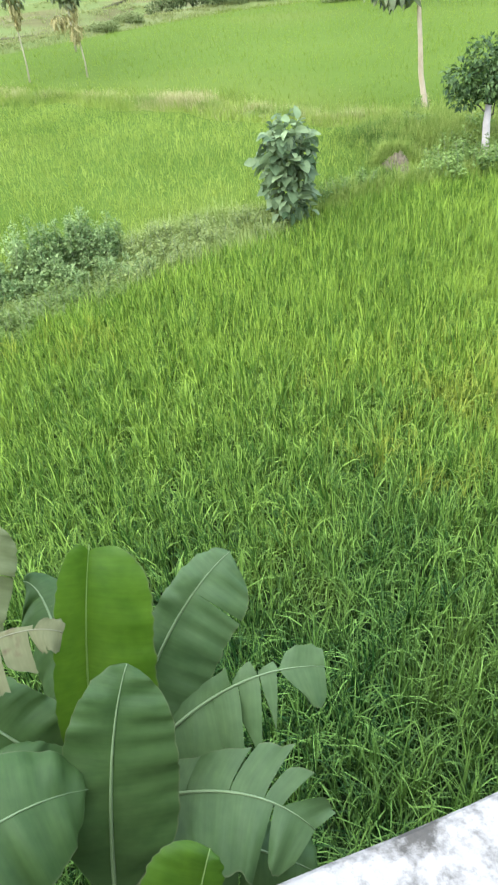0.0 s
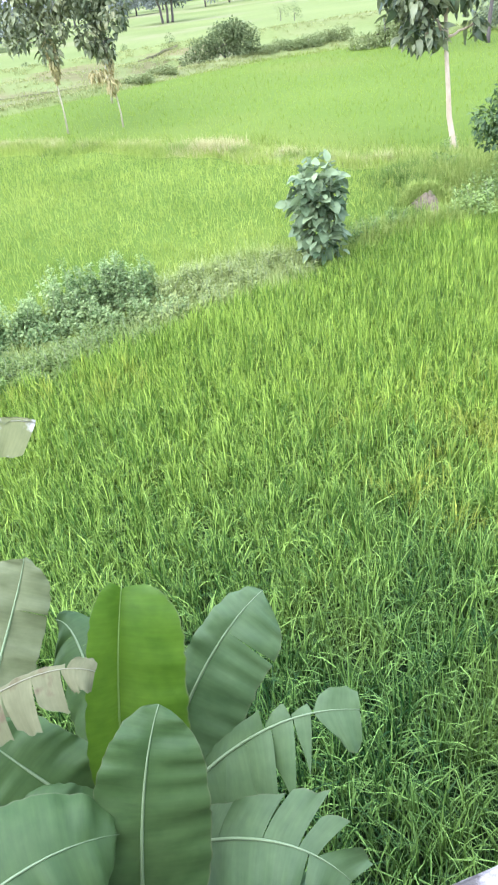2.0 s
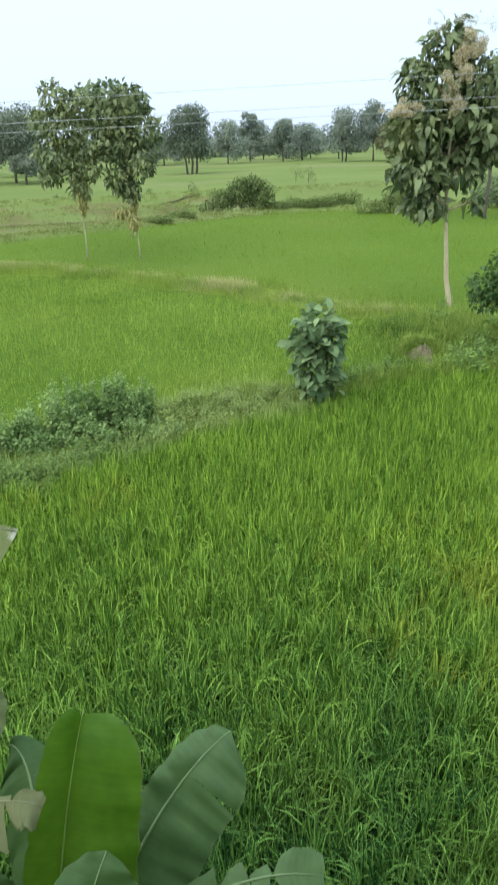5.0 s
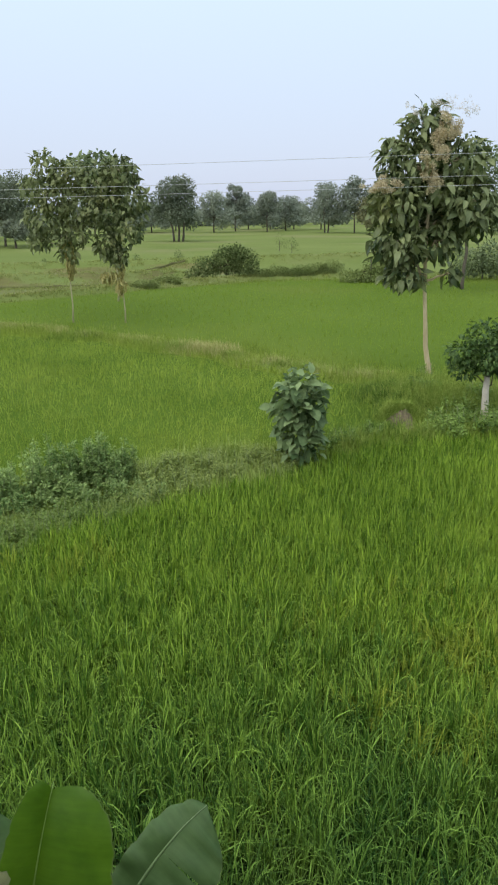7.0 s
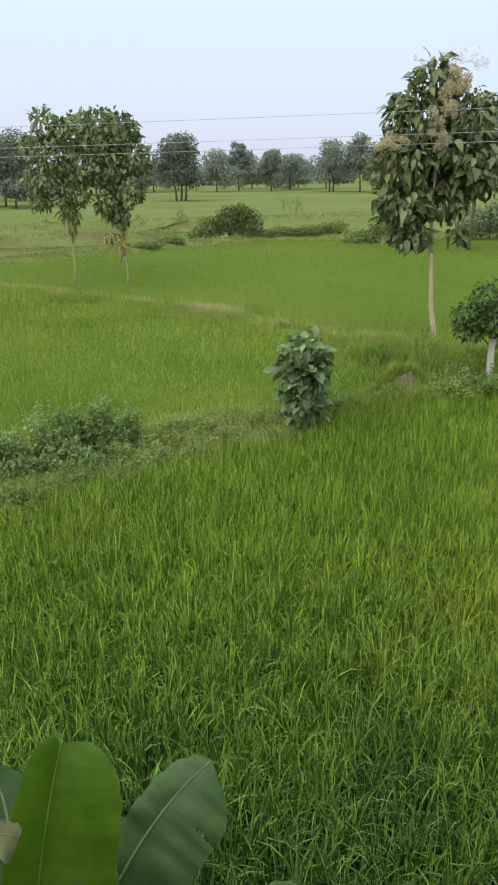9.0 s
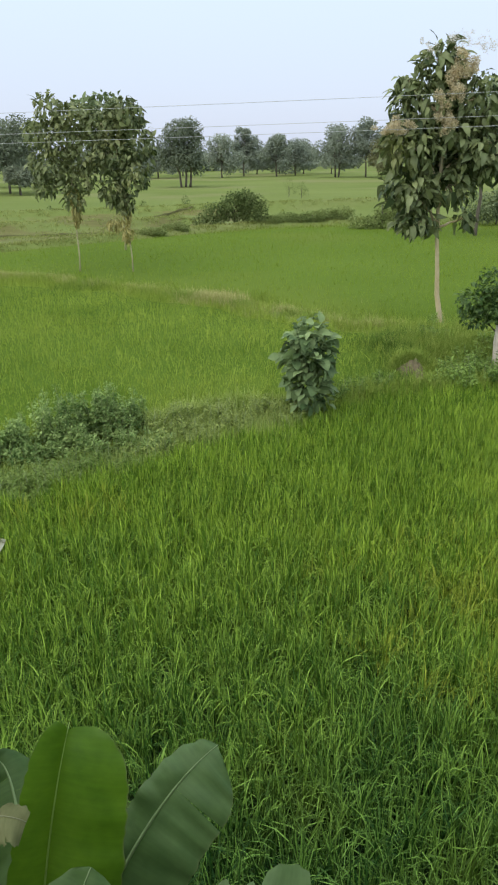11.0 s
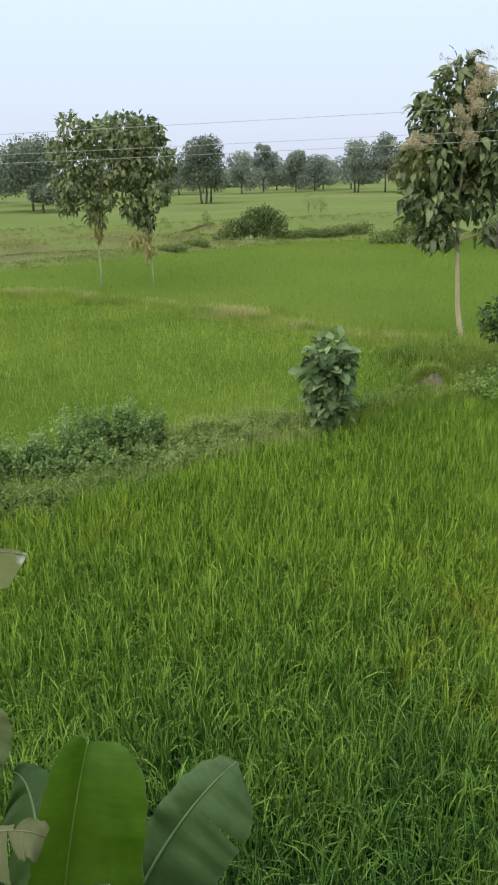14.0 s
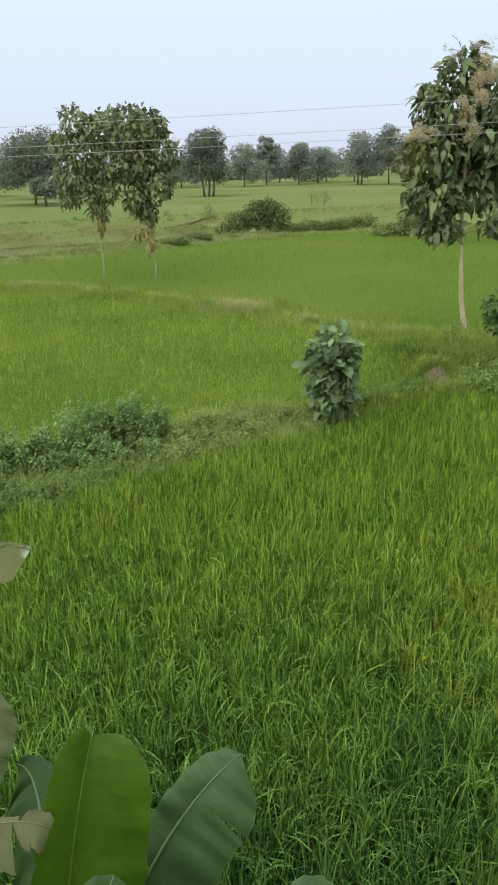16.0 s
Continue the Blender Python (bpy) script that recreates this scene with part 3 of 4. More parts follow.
# tall teak on the bank, in flower
teak("teak_tree", (6.36, 21.55, 0.2), [(0, 0, -0.25), (0.02, 0, 0.2), (-0.12, 0, 0.9), (-0.17, 0, 1.6), (-0.28, 0, 2.8), (-0.3, 0.05, 4.2), (-0.25, 0, 5.6), (-0.2, 0, 7.0)],
     [(-0.5, 0, 7.05, 0.7, 0.7, 0.65), (-0.95, 0, 6.1, 0.9, 0.9, 0.8), (-1.4, 0, 6.5, 0.45, 0.45, 0.35), (0.5, 0, 6.2, 0.9, 0.9, 0.85), (-1.1, 0, 5.0, 1.05, 1.0, 0.8), (0.75, 0.1, 5.0, 1.1, 1.0, 0.9),
      (-0.3, 0.1, 5.2, 1.0, 1.0, 0.9), (-1.12, 0, 3.9, 0.95, 0.9, 0.7), (0.0, 0.15, 4.0, 0.85, 0.8, 0.62), (-0.9, 0, 3.0, 0.7, 0.7, 0.4), (1.05, 0.1, 4.5, 0.7, 0.6, 0.5), (0.45, -0.1, 3.08, 0.34, 0.3, 0.26)],
     3500, 290, "tall flowering teak with a pale bare trunk on a field bank",
     [(-0.05, -0.6, 7.1, 0.38, 0.25, 0.3), (-0.25, -0.8, 6.5, 0.30, 0.25, 0.45), (-1.75, -0.7, 5.5, 0.38, 0.25, 0.25), (-0.5, -0.9, 5.85, 0.28, 0.25, 0.35), (-0.9, -0.4, 7.35, 0.16, 0.16, 0.2), (-0.1, -0.4, 7.6, 0.3, 0.2, 0.2), (0.4, -0.5, 7.45, 0.22, 0.2, 0.2)], size=0.64, droop=30, spread=36, hollow=(-0.33, 4.75, 0.42, 0.42))
# a pair of teaks further off
teak("teak_tree", (-4.31, 33.4, 0.2), [(0, 0, -0.3), (0.02, 0, 0.6), (-0.05, 0, 1.6), (-0.1, 0, 2.8), (-0.15, 0, 4.5), (0.0, 0, 6.6)],
     [(0.1, 0, 6.5, 0.8, 0.8, 0.75), (-0.9, 0, 6.2, 0.9, 0.9, 0.7), (0.55, 0, 5.4, 0.8, 0.8, 0.8), (-0.6, 0, 5.0, 0.9, 0.9, 0.9), (0.3, 0, 4.2, 0.75, 0.75, 0.8), (-0.6, 0, 3.5, 0.6, 0.6, 0.6), (-0.2, 0, 3.0, 0.5, 0.5, 0.5)],
     2300, 170, "slender teak tree with drooping leaves beside another on a field bank", size=0.56, limb=0.03, droop=32, spread=38, loose=1.0, foliage=TEAK_OLIVE, bark=OLIVE_BARK, base_radius=0.036, dry=DRY)
teak("teak_tree", (-6.77, 33.8, 0.2), [(0, 0, -0.3), (0.05, 0, 0.8), (0.02, 0, 2.0), (-0.15, 0, 3.4), (-0.4, 0, 5.2), (-0.6, 0, 6.8)],
     [(-0.75, 0, 6.8, 0.6, 0.6, 0.7), (0.3, 0, 6.4, 0.9, 0.9, 0.75), (-1.1, 0, 5.9, 0.8, 0.8, 0.6), (-0.3, 0, 5.5, 0.9, 0.9, 0.9), (0.7, 0, 5.0, 0.9, 0.8, 0.9), (-0.9, 0, 4.6, 0.9, 0.8, 0.8), (-1.2, 0, 3.7, 0.5, 0.5, 0.5), (0.2, 0, 3.9, 0.8, 0.7, 0.6), (0.0, 0, 3.2, 0.5, 0.5, 0.5)],
     2400, 170, "leafy teak tree with hanging dry leaves beside another", size=0.56, limb=0.03, droop=32, spread=38, loose=1.0, foliage=TEAK_OLIVE, bark=OLIVE_BARK, base_radius=0.036, dry=DRY_TOP)


def broad_tree(name, base, height, lobes, leaves, leaf, mat, label, trunk_radius=0.18, forks=1, group="", category="tree"):
    """A field tree: tapered trunk, limbs to each lobe, a crown of many small leaf clumps with gaps."""
    tree = tagged(new(name), label, category, group)
    tree.location = base
    low = min(l[2] - l[5] * 0.3 for l in lobes)
    for f in range(forks):
        off = (f - (forks - 1) / 2) * 0.75
        bm = bmesh.new()
        top = (off * 2.2, 0, max(low, height * 0.55))
        pts = wander((off, 0, -0.3), top, 6, 0.04 * height * 0.3)
        tube(bm, pts, [trunk_radius * (1.3 - 0.13 * k) for k in range(7)], 8)
        for lobe in lobes[f::forks]:
            tube(bm, wander(pts[4 + (lobe[2] > height * 0.6)], lobe[:3], 4, 0.08), [trunk_radius * 0.45 * (1 - 0.2 * k) for k in range(5)], 5)
        part("trunk", bm, DARK_BARK, tree)
    places, outs = in_lobes(lobes, leaves, 0.2)
    link("crown", scatter("crown", CLUMP_LEAF if base[1] > 30 else FOLD_LEAF, leaf_poses(places, outs, leaf, 15, 40)), mat, tree)["kind"] = "stuff"
    return tree


def crown_lobes(h, w, low, n):
    """Lobes of an uneven crown of height h and width w that begins at low."""
    out = []
    for k in range(n):
        a, s = k * 2.4 + rng.uniform(0, 0.8), (k + 0.5) / n
        r = w / 2 * math.sqrt(max(0.05, 1 - (s * 1.5 - 0.55) ** 2)) * rng.uniform(0.3, 0.95)
        z = low + (h - low) * (0.12 + 0.70 * s)
        q = w * rng.uniform(0.11, 0.27)
        z += rng.normal(0, 0.05) * (h - low)
        out.append((math.cos(a) * r, math.sin(a) * r, z, q, q, min(q * 0.8, (h - low) * 0.24)))
    return out


FAR_ROW = "scattered trees at the far side of the fields"
for x, y, h, w, low, n, count, forks, kind in (
        (-7.3, 139, 12.2, 9.8, 3.2, 14, 1500, 3, "round-crowned dark green field tree on several stems"),
        (-34.5, 123, 11.9, 13, 3.0, 14, 1500, 1, "wide dark green field tree with a single trunk"),
        (-31, 116, 4.2, 4.5, 1.6, 7, 500, 1, "small grey-green field tree"),
        (-42, 150, 12.5, 13, 2.5, 12, 1200, 1, "broad dark green field tree"),
        (-30, 185, 9.0, 14, 2.0, 12, 1100, 1, "broad hazy green field tree"),
        (-18, 205, 8.5, 14, 2.0, 12, 1100, 1, "broad hazy green field tree"),
        (-1, 200, 11.0, 9, 3.0, 10, 1100, 1, "light green field tree with an open crown"),
        (5, 212, 14.4, 7.5, 2.0, 11, 1300, 1, "tall pointed dark field tree"),
        (13.5, 205, 11.2, 8, 2.2, 10, 1100, 1, "round-crowned dark field tree"),
        (19.5, 215, 9.2, 9, 2.0, 10, 1000, 1, "light green field tree with an open crown"),
        (27.5, 190, 12.9, 10, 2.2, 12, 1300, 2, "dark field tree with gaps in its crown"),
        (34, 186, 15.2, 8.5, 2.2, 11, 1300, 1, "tall narrow dark field tree with a ragged crown"),
        (37.6, 178, 10.4, 9, 0.8, 11, 1100, 1, "brownish green field tree"),
        (52, 190, 10, 14, 1.5, 12, 1000, 1, "broad dark green field tree"),
        (66, 200, 11, 14, 1.5, 12, 900, 1, "broad dark green field tree"),
        (-60, 170, 10, 16, 2, 12, 900, 1, "broad dark green field tree"),
        (9.5, 235, 9.5, 9, 0.8, 10, 900, 1, "light grey-green field tree with a low crown"),
        (16.8, 240, 8.5, 9, 0.8, 10, 900, 1, "light grey-green field tree with a low crown"),
        (23.5, 232, 10.5, 9, 0.8, 10, 900, 1, "grey-green field tree with an uneven crown"),
        (31, 225, 10.0, 8, 0.8, 10, 900, 1, "grey-green field tree with an uneven crown"),
        (-12.5, 225, 9.0, 9, 0.8, 10, 900, 1, "light grey-green field tree with a low crown"),
        (-24, 230, 9.5, 10, 0.8, 10, 900, 1, "light grey-green field tree with a low crown"),
        (-85, 190, 11, 18, 2, 12, 800, 1, "broad dark green field tree")):
    broad_tree("field_tree", (x, y, 0), h, crown_lobes(h, w, low * 0.75, n + 8), int(count * (4.5 if y > 150 else 6.5)), 0.56 if y > 150 else 0.44, BROWN_HAZE if "brownish" in kind else HAZE_TINTED_LEAF if y > 150 else MIDHAZE_LEAF, kind, 0.17, forks, FAR_ROW)
x = -110.0
while x < 130:
    w = rng.uniform(12, 20)
    h = rng.uniform(7.5, 10.5)
    broad_tree("field_tree", (x, rng.uniform(290, 330), 0), h, crown_lobes(h, w, 0.6, 11), 1300, 1.3, HAZE_TINTED_LEAF, "distant hazy tree in a long row", 0.35, 1, "tree line on the horizon")
    x += w * rng.uniform(0.7, 1.15)
# bush on the far bank and trees behind the tall teak
broad_tree("round_bush", (0.6, 56.3, 0.2), 2.9, [(-1.4, 0, 0.9, 1.1, 1.1, 0.85), (0.1, 0, 1.4, 1.25, 1.2, 1.1), (1.4, 0, 1.2, 1.15, 1.1, 1.1), (0.8, -0.2, 1.85, 0.9, 0.9, 0.75), (-2.6, -0.2, 0.45, 0.6, 0.6, 0.42)], 7500, 0.17, BUSH_LEAF, "dense rounded dark green bush on a field bank", 0.06, category="bush")
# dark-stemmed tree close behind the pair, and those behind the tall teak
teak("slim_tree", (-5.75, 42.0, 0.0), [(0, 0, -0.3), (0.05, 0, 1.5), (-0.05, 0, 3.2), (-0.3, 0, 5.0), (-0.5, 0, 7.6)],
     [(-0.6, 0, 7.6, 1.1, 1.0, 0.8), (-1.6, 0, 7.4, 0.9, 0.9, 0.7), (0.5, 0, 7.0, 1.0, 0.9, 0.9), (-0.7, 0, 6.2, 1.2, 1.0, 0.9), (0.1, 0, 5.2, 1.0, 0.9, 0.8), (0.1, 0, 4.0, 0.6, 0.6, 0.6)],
     1300, 0, "slim grey-green tree with a dark stem behind teaks", size=0.75, foliage=FAR_HAZE_LEAF, bark=OLIVE_BARK, base_radius=0.05)
broad_tree("shade_tree", (15.6, 46.7, 0), 9.5, [(0.3, 0, 7.8, 1.7, 1.6, 1.4), (-1.4, 0, 6.0, 1.7, 1.6, 1.3), (2.0, 0, 6.2, 1.8, 1.6, 1.4), (0.3, 0.4, 5.3, 1.9, 1.6, 1.3), (-2.0, 0, 4.4, 1.4, 1.3, 0.9), (2.8, 0, 4.3, 1.5, 1.4, 0.9)], 7000, 0.26, FAR_HAZE_LEAF, "leafy dark-stemmed tree on a far bank", 0.11)
broad_tree("bank_bush", (10.9, 52.5, 0), 3.4, [(-1.2, 0, 0.6, 1.3, 1.0, 0.55), (0.5, 0, 1.3, 1.1, 1.0, 0.8), (1.9, 0, 1.6, 1.3, 1.2, 1.1), (0.4, 0, 0.6, 1.8, 1.2, 0.6), (1.6, 0, 2.6, 0.8, 0.7, 0.6)], 5000, 0.2, HEDGE_LEAF, "tangled green bush on a far field bank", 0.06, category="bush")
broad_tree("bank_bush", (19.5, 54.0, 0), 3.4, [(-1.0, 0, 1.4, 1.4, 1.2, 1.1), (0.8, 0, 1.7, 1.5, 1.3, 1.3), (2.2, 0, 1.2, 1.3, 1.1, 1.0)], 4000, 0.24, FAR_HAZE_LEAF, "low dark green bush on a far field bank", 0.05, category="bush")
for bx, by, bh in ((8.3, 101, 2.6), (9.6, 97, 2.2), (-4.2, 78, 1.5), (-8.0, 73, 1.3), (-16, 69, 1.2), (2.0, 80, 1.2)):
    broad_tree("scrub_bush", (bx, by, 0), bh, [(0, 0, bh * 0.55, bh * 0.28, bh * 0.28, bh * 0.45), (bh * 0.25, 0, bh * 0.35, bh * 0.22, bh * 0.22, bh * 0.3)], 500, 0.10, BUSH_LEAF, "small upright scrub bush on open fields", 0.04, group="scrub on the far fields", category="bush")

for hx, hh in ((3.3, 0.7), (4.4, 0.9), (5.4, 0.8), (6.5, 1.0), (7.6, 1.1), (8.8, 1.3), (-3.6, 0.7), (12.8, 1.2), (-5.0, 0.5)):
    hy = float(line_y(hx, BUND_FAR)) + float(rng.normal(0, 0.4))
    broad_tree("hedge_bush", (hx, hy, 0.3), hh, [(0, 0, hh * 0.45, 0.8, 0.6, hh * 0.45), (0.5, 0, hh * 0.4, 0.6, 0.5, hh * 0.5), (-0.6, 0, hh * 0.3, 0.6, 0.5, hh * 0.35)], 2400, 0.11, HEDGE_LEAF, "low tangled olive-green bush on a field bank", 0.03, group="low bushes along the far bank", category="bush")

# citrus-like tree with a whitewashed stem
citrus = broad_tree("orchard_tree", (6.30, 16.5, 0.15), 2.7, [(-0.1, 0, 2.05, 0.5, 0.5, 0.42), (-0.6, -0.1, 1.7, 0.48, 0.45, 0.36), (0.5, 0, 1.9, 0.55, 0.5, 0.5), (-0.15, -0.3, 1.6, 0.55, 0.5, 0.36), (-0.55, 0, 1.32, 0.38, 0.4, 0.22), (0.35, 0, 1.4, 0.55, 0.5, 0.3), (0.45, 0, 2.5, 0.2, 0.2, 0.22)], 3300, 0.125, DARK_LEAF, "small dark-leaved tree with a whitewashed stem on a bank", 0.05)
bm = bmesh.new()
tube(bm, [(0, 0, -0.2), (0.02, 0, 0.35), (0.0, 0, 0.75), (0.01, 0, 1.12)], [0.10, 0.085, 0.078, 0.07], 12)
part("painted_stem", bm, material("lime_wash", (0.50, 0.43, 0.34), (0.74, 0.67, 0.56), 0.8, 3, 25, 0.4), citrus, "lime-washed lower stem")

# ---- leafy sapling on the near bank ----
SAPLING_SHAPES = [leaf_blade(0.34, 0.26, 0.25, 0.25, 0.03, 6, 0.9), leaf_blade(0.38, 0.28, 0.15, 0.4, 0.04, 6, 0.95), leaf_blade(0.30, 0.21, 0.4, 0.15, 0.03, 6, 0.85)]
SAPLING_MESHES = [quads("leaf", *shape) for shape in SAPLING_SHAPES]
for me in SAPLING_MESHES:
    me.materials.append(SAPLING_LEAF)
sapling = tagged(new("teak_sapling"), "bushy young teak with broad grey-green leaves on a field bank", "sapling")
sapling.location = (1.5, 13.45, 0.2)
STEMS = [(0.0, 0.0, 1.75), (-0.25, 0.05, 1.6), (0.28, -0.05, 1.55), (0.08, -0.2, 1.35), (-0.12, 0.2, 1.4), (0.42, 0.1, 1.1), (-0.45, -0.05, 1.1)]
for sx, sy, sh in STEMS:
    bm = bmesh.new()
    tube(bm, wander((sx * 0.2, sy * 0.2, -0.2), (sx, sy, sh), 6, 0.03), [0.022 - 0.002 * k for k in range(7)], 6)
    part("stem", bm, STEM, sapling)
places, outs = in_lobes([(0, 0, 1.12, 0.56, 0.54, 0.78), (0.08, 0, 1.56, 0.52, 0.46, 0.46), (-0.2, 0, 1.36, 0.42, 0.40, 0.5), (0.05, 0, 0.5, 0.52, 0.46, 0.46)], 530, 0.3)
for p, d in zip(places, outs):
    if p[2] < 0.08:
        continue
    away = math.degrees(math.atan2(d[1], d[0])) - 90 + rng.normal(0, 30)
    ob = new("leaf", SAPLING_MESHES[int(rng.integers(3))])
    ob.parent = sapling
    reach = rng.choice([0.72, 0.9, 1.0], p=[0.45, 0.43, 0.12])
    reach *= min(1.0, 0.56 / (reach * math.hypot(p[0], p[1])))
    ob.matrix_local = leaf_pose(Vector((p[0] * reach, p[1] * reach, p[2])), away, -16 + 40 * max(0, d[2]) + rng.normal(0, 28), rng.normal(0, 30), rng.choice([0.44, 0.65, 0.9], p=[0.36, 0.38, 0.26]) * rng.uniform(0.85, 1.1) * min(1, 0.45 + 0.8 * p[2]) * (0.8 if p[2] > 1.6 else 1.0) * (0.62 if math.hypot(p[0], p[1]) * reach > 0.47 else 1.0))


# ---- weeds along the near bank ----
WEED_LEAF = (np.array([(0, 0, 0), (-0.27, 0.42, 0.1), (0, 0.5, -0.02), (0.27, 0.42, 0.1), (0, 1, -0.2)]), np.array([(0, 2, 4, 1), (0, 3, 4, 2)]))


def weed_bush(name, x, y, height, spread, mat, leaf, count, label, stems=10):
    """A weed of several upright stems, each a feathery spire of small leaves that shrink towards its tip."""
    bush = tagged(new(name), label, "weed", "weeds along the paddy bank")
    z = float(land(np.array(x), np.array(y)))
    bush.location = (x, y, z)
    places, outs, sizes = [], [], []
    for _ in range(stems):
        a, r = rng.uniform(0, 2 * np.pi), spread * rng.uniform(0.1, 1.0)
        top = (math.cos(a) * r, math.sin(a) * r, height * rng.uniform(0.55, 1.05))
        pts = wander((math.cos(a) * r * 0.45, math.sin(a) * r * 0.45, -0.08), top, 4, 0.03)
        bm = bmesh.new()
        tube(bm, pts, [0.008, 0.007, 0.006, 0.005, 0.003], 5)
        part("stem", bm, STEM, bush)
        for _ in range(count // stems):
            u = rng.uniform(0.12, 1.0) ** 0.8
            k = min(3, int(u * 4))
            p = pts[k].lerp(pts[k + 1], u * 4 - k)
            turn = rng.uniform(0, 2 * np.pi)
            d = np.array([math.cos(turn), math.sin(turn), rng.normal(0.1, 0.3)])
            places.append(np.array(p) + d * spread * 0.42 * (1.15 - 0.75 * u) * rng.uniform(0.15, 1.0))
            outs.append(d)
            sizes.append(1.25 - 0.6 * u)
    places = np.array(places)
    places[:, 2] = np.maximum(places[:, 2], 0.03)
    mats = [m @ Matrix.Diagonal((q, q, q, 1)) for m, q in zip(leaf_poses(places, outs, leaf, -8, 30), sizes)]
    link("foliage", scatter("foliage", WEED_LEAF, mats), mat, bush)["kind"] = "stuff"
    return bush


for x, y, h, s in ((-2.18, 12.3, 1.10, 0.26), (-1.92, 12.3, 1.0, 0.30), (-2.42, 12.35, 0.94, 0.24), (-2.62, 12.3, 0.86, 0.26), (-2.95, 12.15, 0.98, 0.30), (-3.25, 12.05, 0.92, 0.28), (-2.05, 12.2, 0.85, 0.3), (-2.75, 11.95, 0.68, 0.33), (-1.5, 12.05, 0.46, 0.34), (-1.25, 12.0, 0.42, 0.30), (-1.4, 11.75, 0.40, 0.28),
                   (-3.65, 11.8, 0.68, 0.36), (-4.0, 11.7, 0.66, 0.4), (-4.4, 11.6, 0.72, 0.42), (-4.9, 11.4, 0.78, 0.45), (-5.4, 11.2, 0.8, 0.5), (-3.5, 11.45, 0.52, 0.38), (-4.15, 11.2, 0.54, 0.38), (-2.4, 11.85, 0.54, 0.33), (-1.75, 12.45, 0.74, 0.28), (-4.65, 10.95, 0.54, 0.4), (-5.15, 10.85, 0.58, 0.42), (-2.0, 11.9, 0.52, 0.33), (-3.05, 11.65, 0.52, 0.36)):
    weed_bush("weed_bush", x, y, h, s, WEED, 0.092, 1060, "grey-green feathery weed bush on a paddy bank")
FRINGE = [(1.75, 13.25, 0.3, 0.35), (2.2, 14.3, 0.35, 0.3), (2.75, 14.75, 0.35, 0.35), (3.3, 15.0, 0.32, 0.3),
          (4.75, 15.2, 0.4, 0.35), (5.1, 15.0, 0.42, 0.4), (4.95, 15.75, 0.45, 0.32), (5.3, 15.5, 0.5, 0.42), (5.75, 15.2, 0.5, 0.42), (5.75, 15.7, 0.55, 0.45), (6.4, 15.3, 0.55, 0.45), (6.4, 15.9, 0.6, 0.4), (7.1, 15.4, 0.6, 0.5), (5.25, 16.3, 0.5, 0.4), (5.9, 16.4, 0.5, 0.4), (5.7, 16.8, 0.5, 0.5), (6.6, 17.4, 0.5, 0.5), (7.6, 16.6, 0.5, 0.5), (5.4, 18.6, 0.4, 0.45), (6.1, 21.2, 0.45, 0.28), (-5.07, 10.5, 0.4, 0.45), (-4.68, 10.3, 0.36, 0.45), (-3.8, 10.75, 0.36, 0.45), (-4.2, 10.2, 0.3, 0.45), (-5.4, 10.1, 0.4, 0.45)]
for x in np.arange(-5.0, -1.4, 0.17):
    FRINGE.append((float(x), float(rice_edge(x)) + float(rng.uniform(0.05, 0.75)), float(rng.uniform(0.36, 0.52)), float(rng.uniform(0.32, 0.44))))
for x in np.arange(-1.6, 1.35, 0.1):
    FRINGE.append((float(x), float(line_y(x, BUND_NEAR)) - 0.3 - float(rng.uniform(0.0, 1.0)) - 0.3 * (x < 0), float(rng.uniform(0.36, 0.62)), float(rng.uniform(0.26, 0.40))))
for x in np.arange(-5.1, -1.6, 0.2):
    FRINGE.append((float(x), float(rice_edge(x)) + float(rng.uniform(0.5, 1.1)), float(rng.uniform(0.36, 0.5)), float(rng.uniform(0.32, 0.42))))
FRINGE += [(-1.35, 12.75, 0.55, 0.35), (-1.1, 12.95, 0.55, 0.35), (-0.8, 13.1, 0.5, 0.35), (-0.45, 13.3, 0.5, 0.35), (-0.1, 13.5, 0.5, 0.33)]
for x, y, h, s in FRINGE:
    mat, look_of = (LOW_WEED, "dark green") if x < -1.6 else (CREEPER, "pale green") if x < 1.6 else (HERB, "leafy green")
    weed_bush("low_weed", x, y, h, s, mat, 0.068 if x < 4.4 else 0.105, 500 if x < 4.4 else 380, f"low tangled {look_of} weed on an earth bank", 8)
weed_bush("dry_weed", 6.22, 20.8, 0.6, 0.16, DRY_LEAF, 0.05, 170, "thin brown dry weed at the foot of a teak", 7)


# ---- bare earth heap at the foot of the bank ----
def soil_heap():
    n, m = 72, 40
    co, faces = [], []
    for j in range(m + 1):
        for i in range(n):
            a, s = 2 * math.pi * i / n, j / m
            p = Vector((math.cos(a) * s * (0.46 + 0.07 * math.sin(3 * a)), math.sin(a) * s * 0.66, 0))
            k = 0.20 * noise.noise(Vector((p.x * 3.0, p.y * 3.0, 3))) + 0.13 * noise.noise(Vector((p.x * 8, p.y * 8, 1))) + 0.06 * noise.noise(Vector((p.x * 21, p.y * 21, 5)))
            z = 0.36 * (1 - s ** 4) + k * (1 - s * 0.4) + 0.26 * p.y
            co.append((p.x, p.y, z - 0.12))
    for j in range(m):
        for i in range(n):
            a, b = j * n + i, j * n + (i + 1) % n
            faces.append((a, b, b + n, a + n))
    me = quads("soil_heap", np.array(co), np.array(faces))
    ob = tagged(link("soil_heap", me, SOIL), "bare reddish-brown earth heap at the foot of a bank", "soil heap")
    ob.location = (HEAP[0], HEAP[1], 0.07)


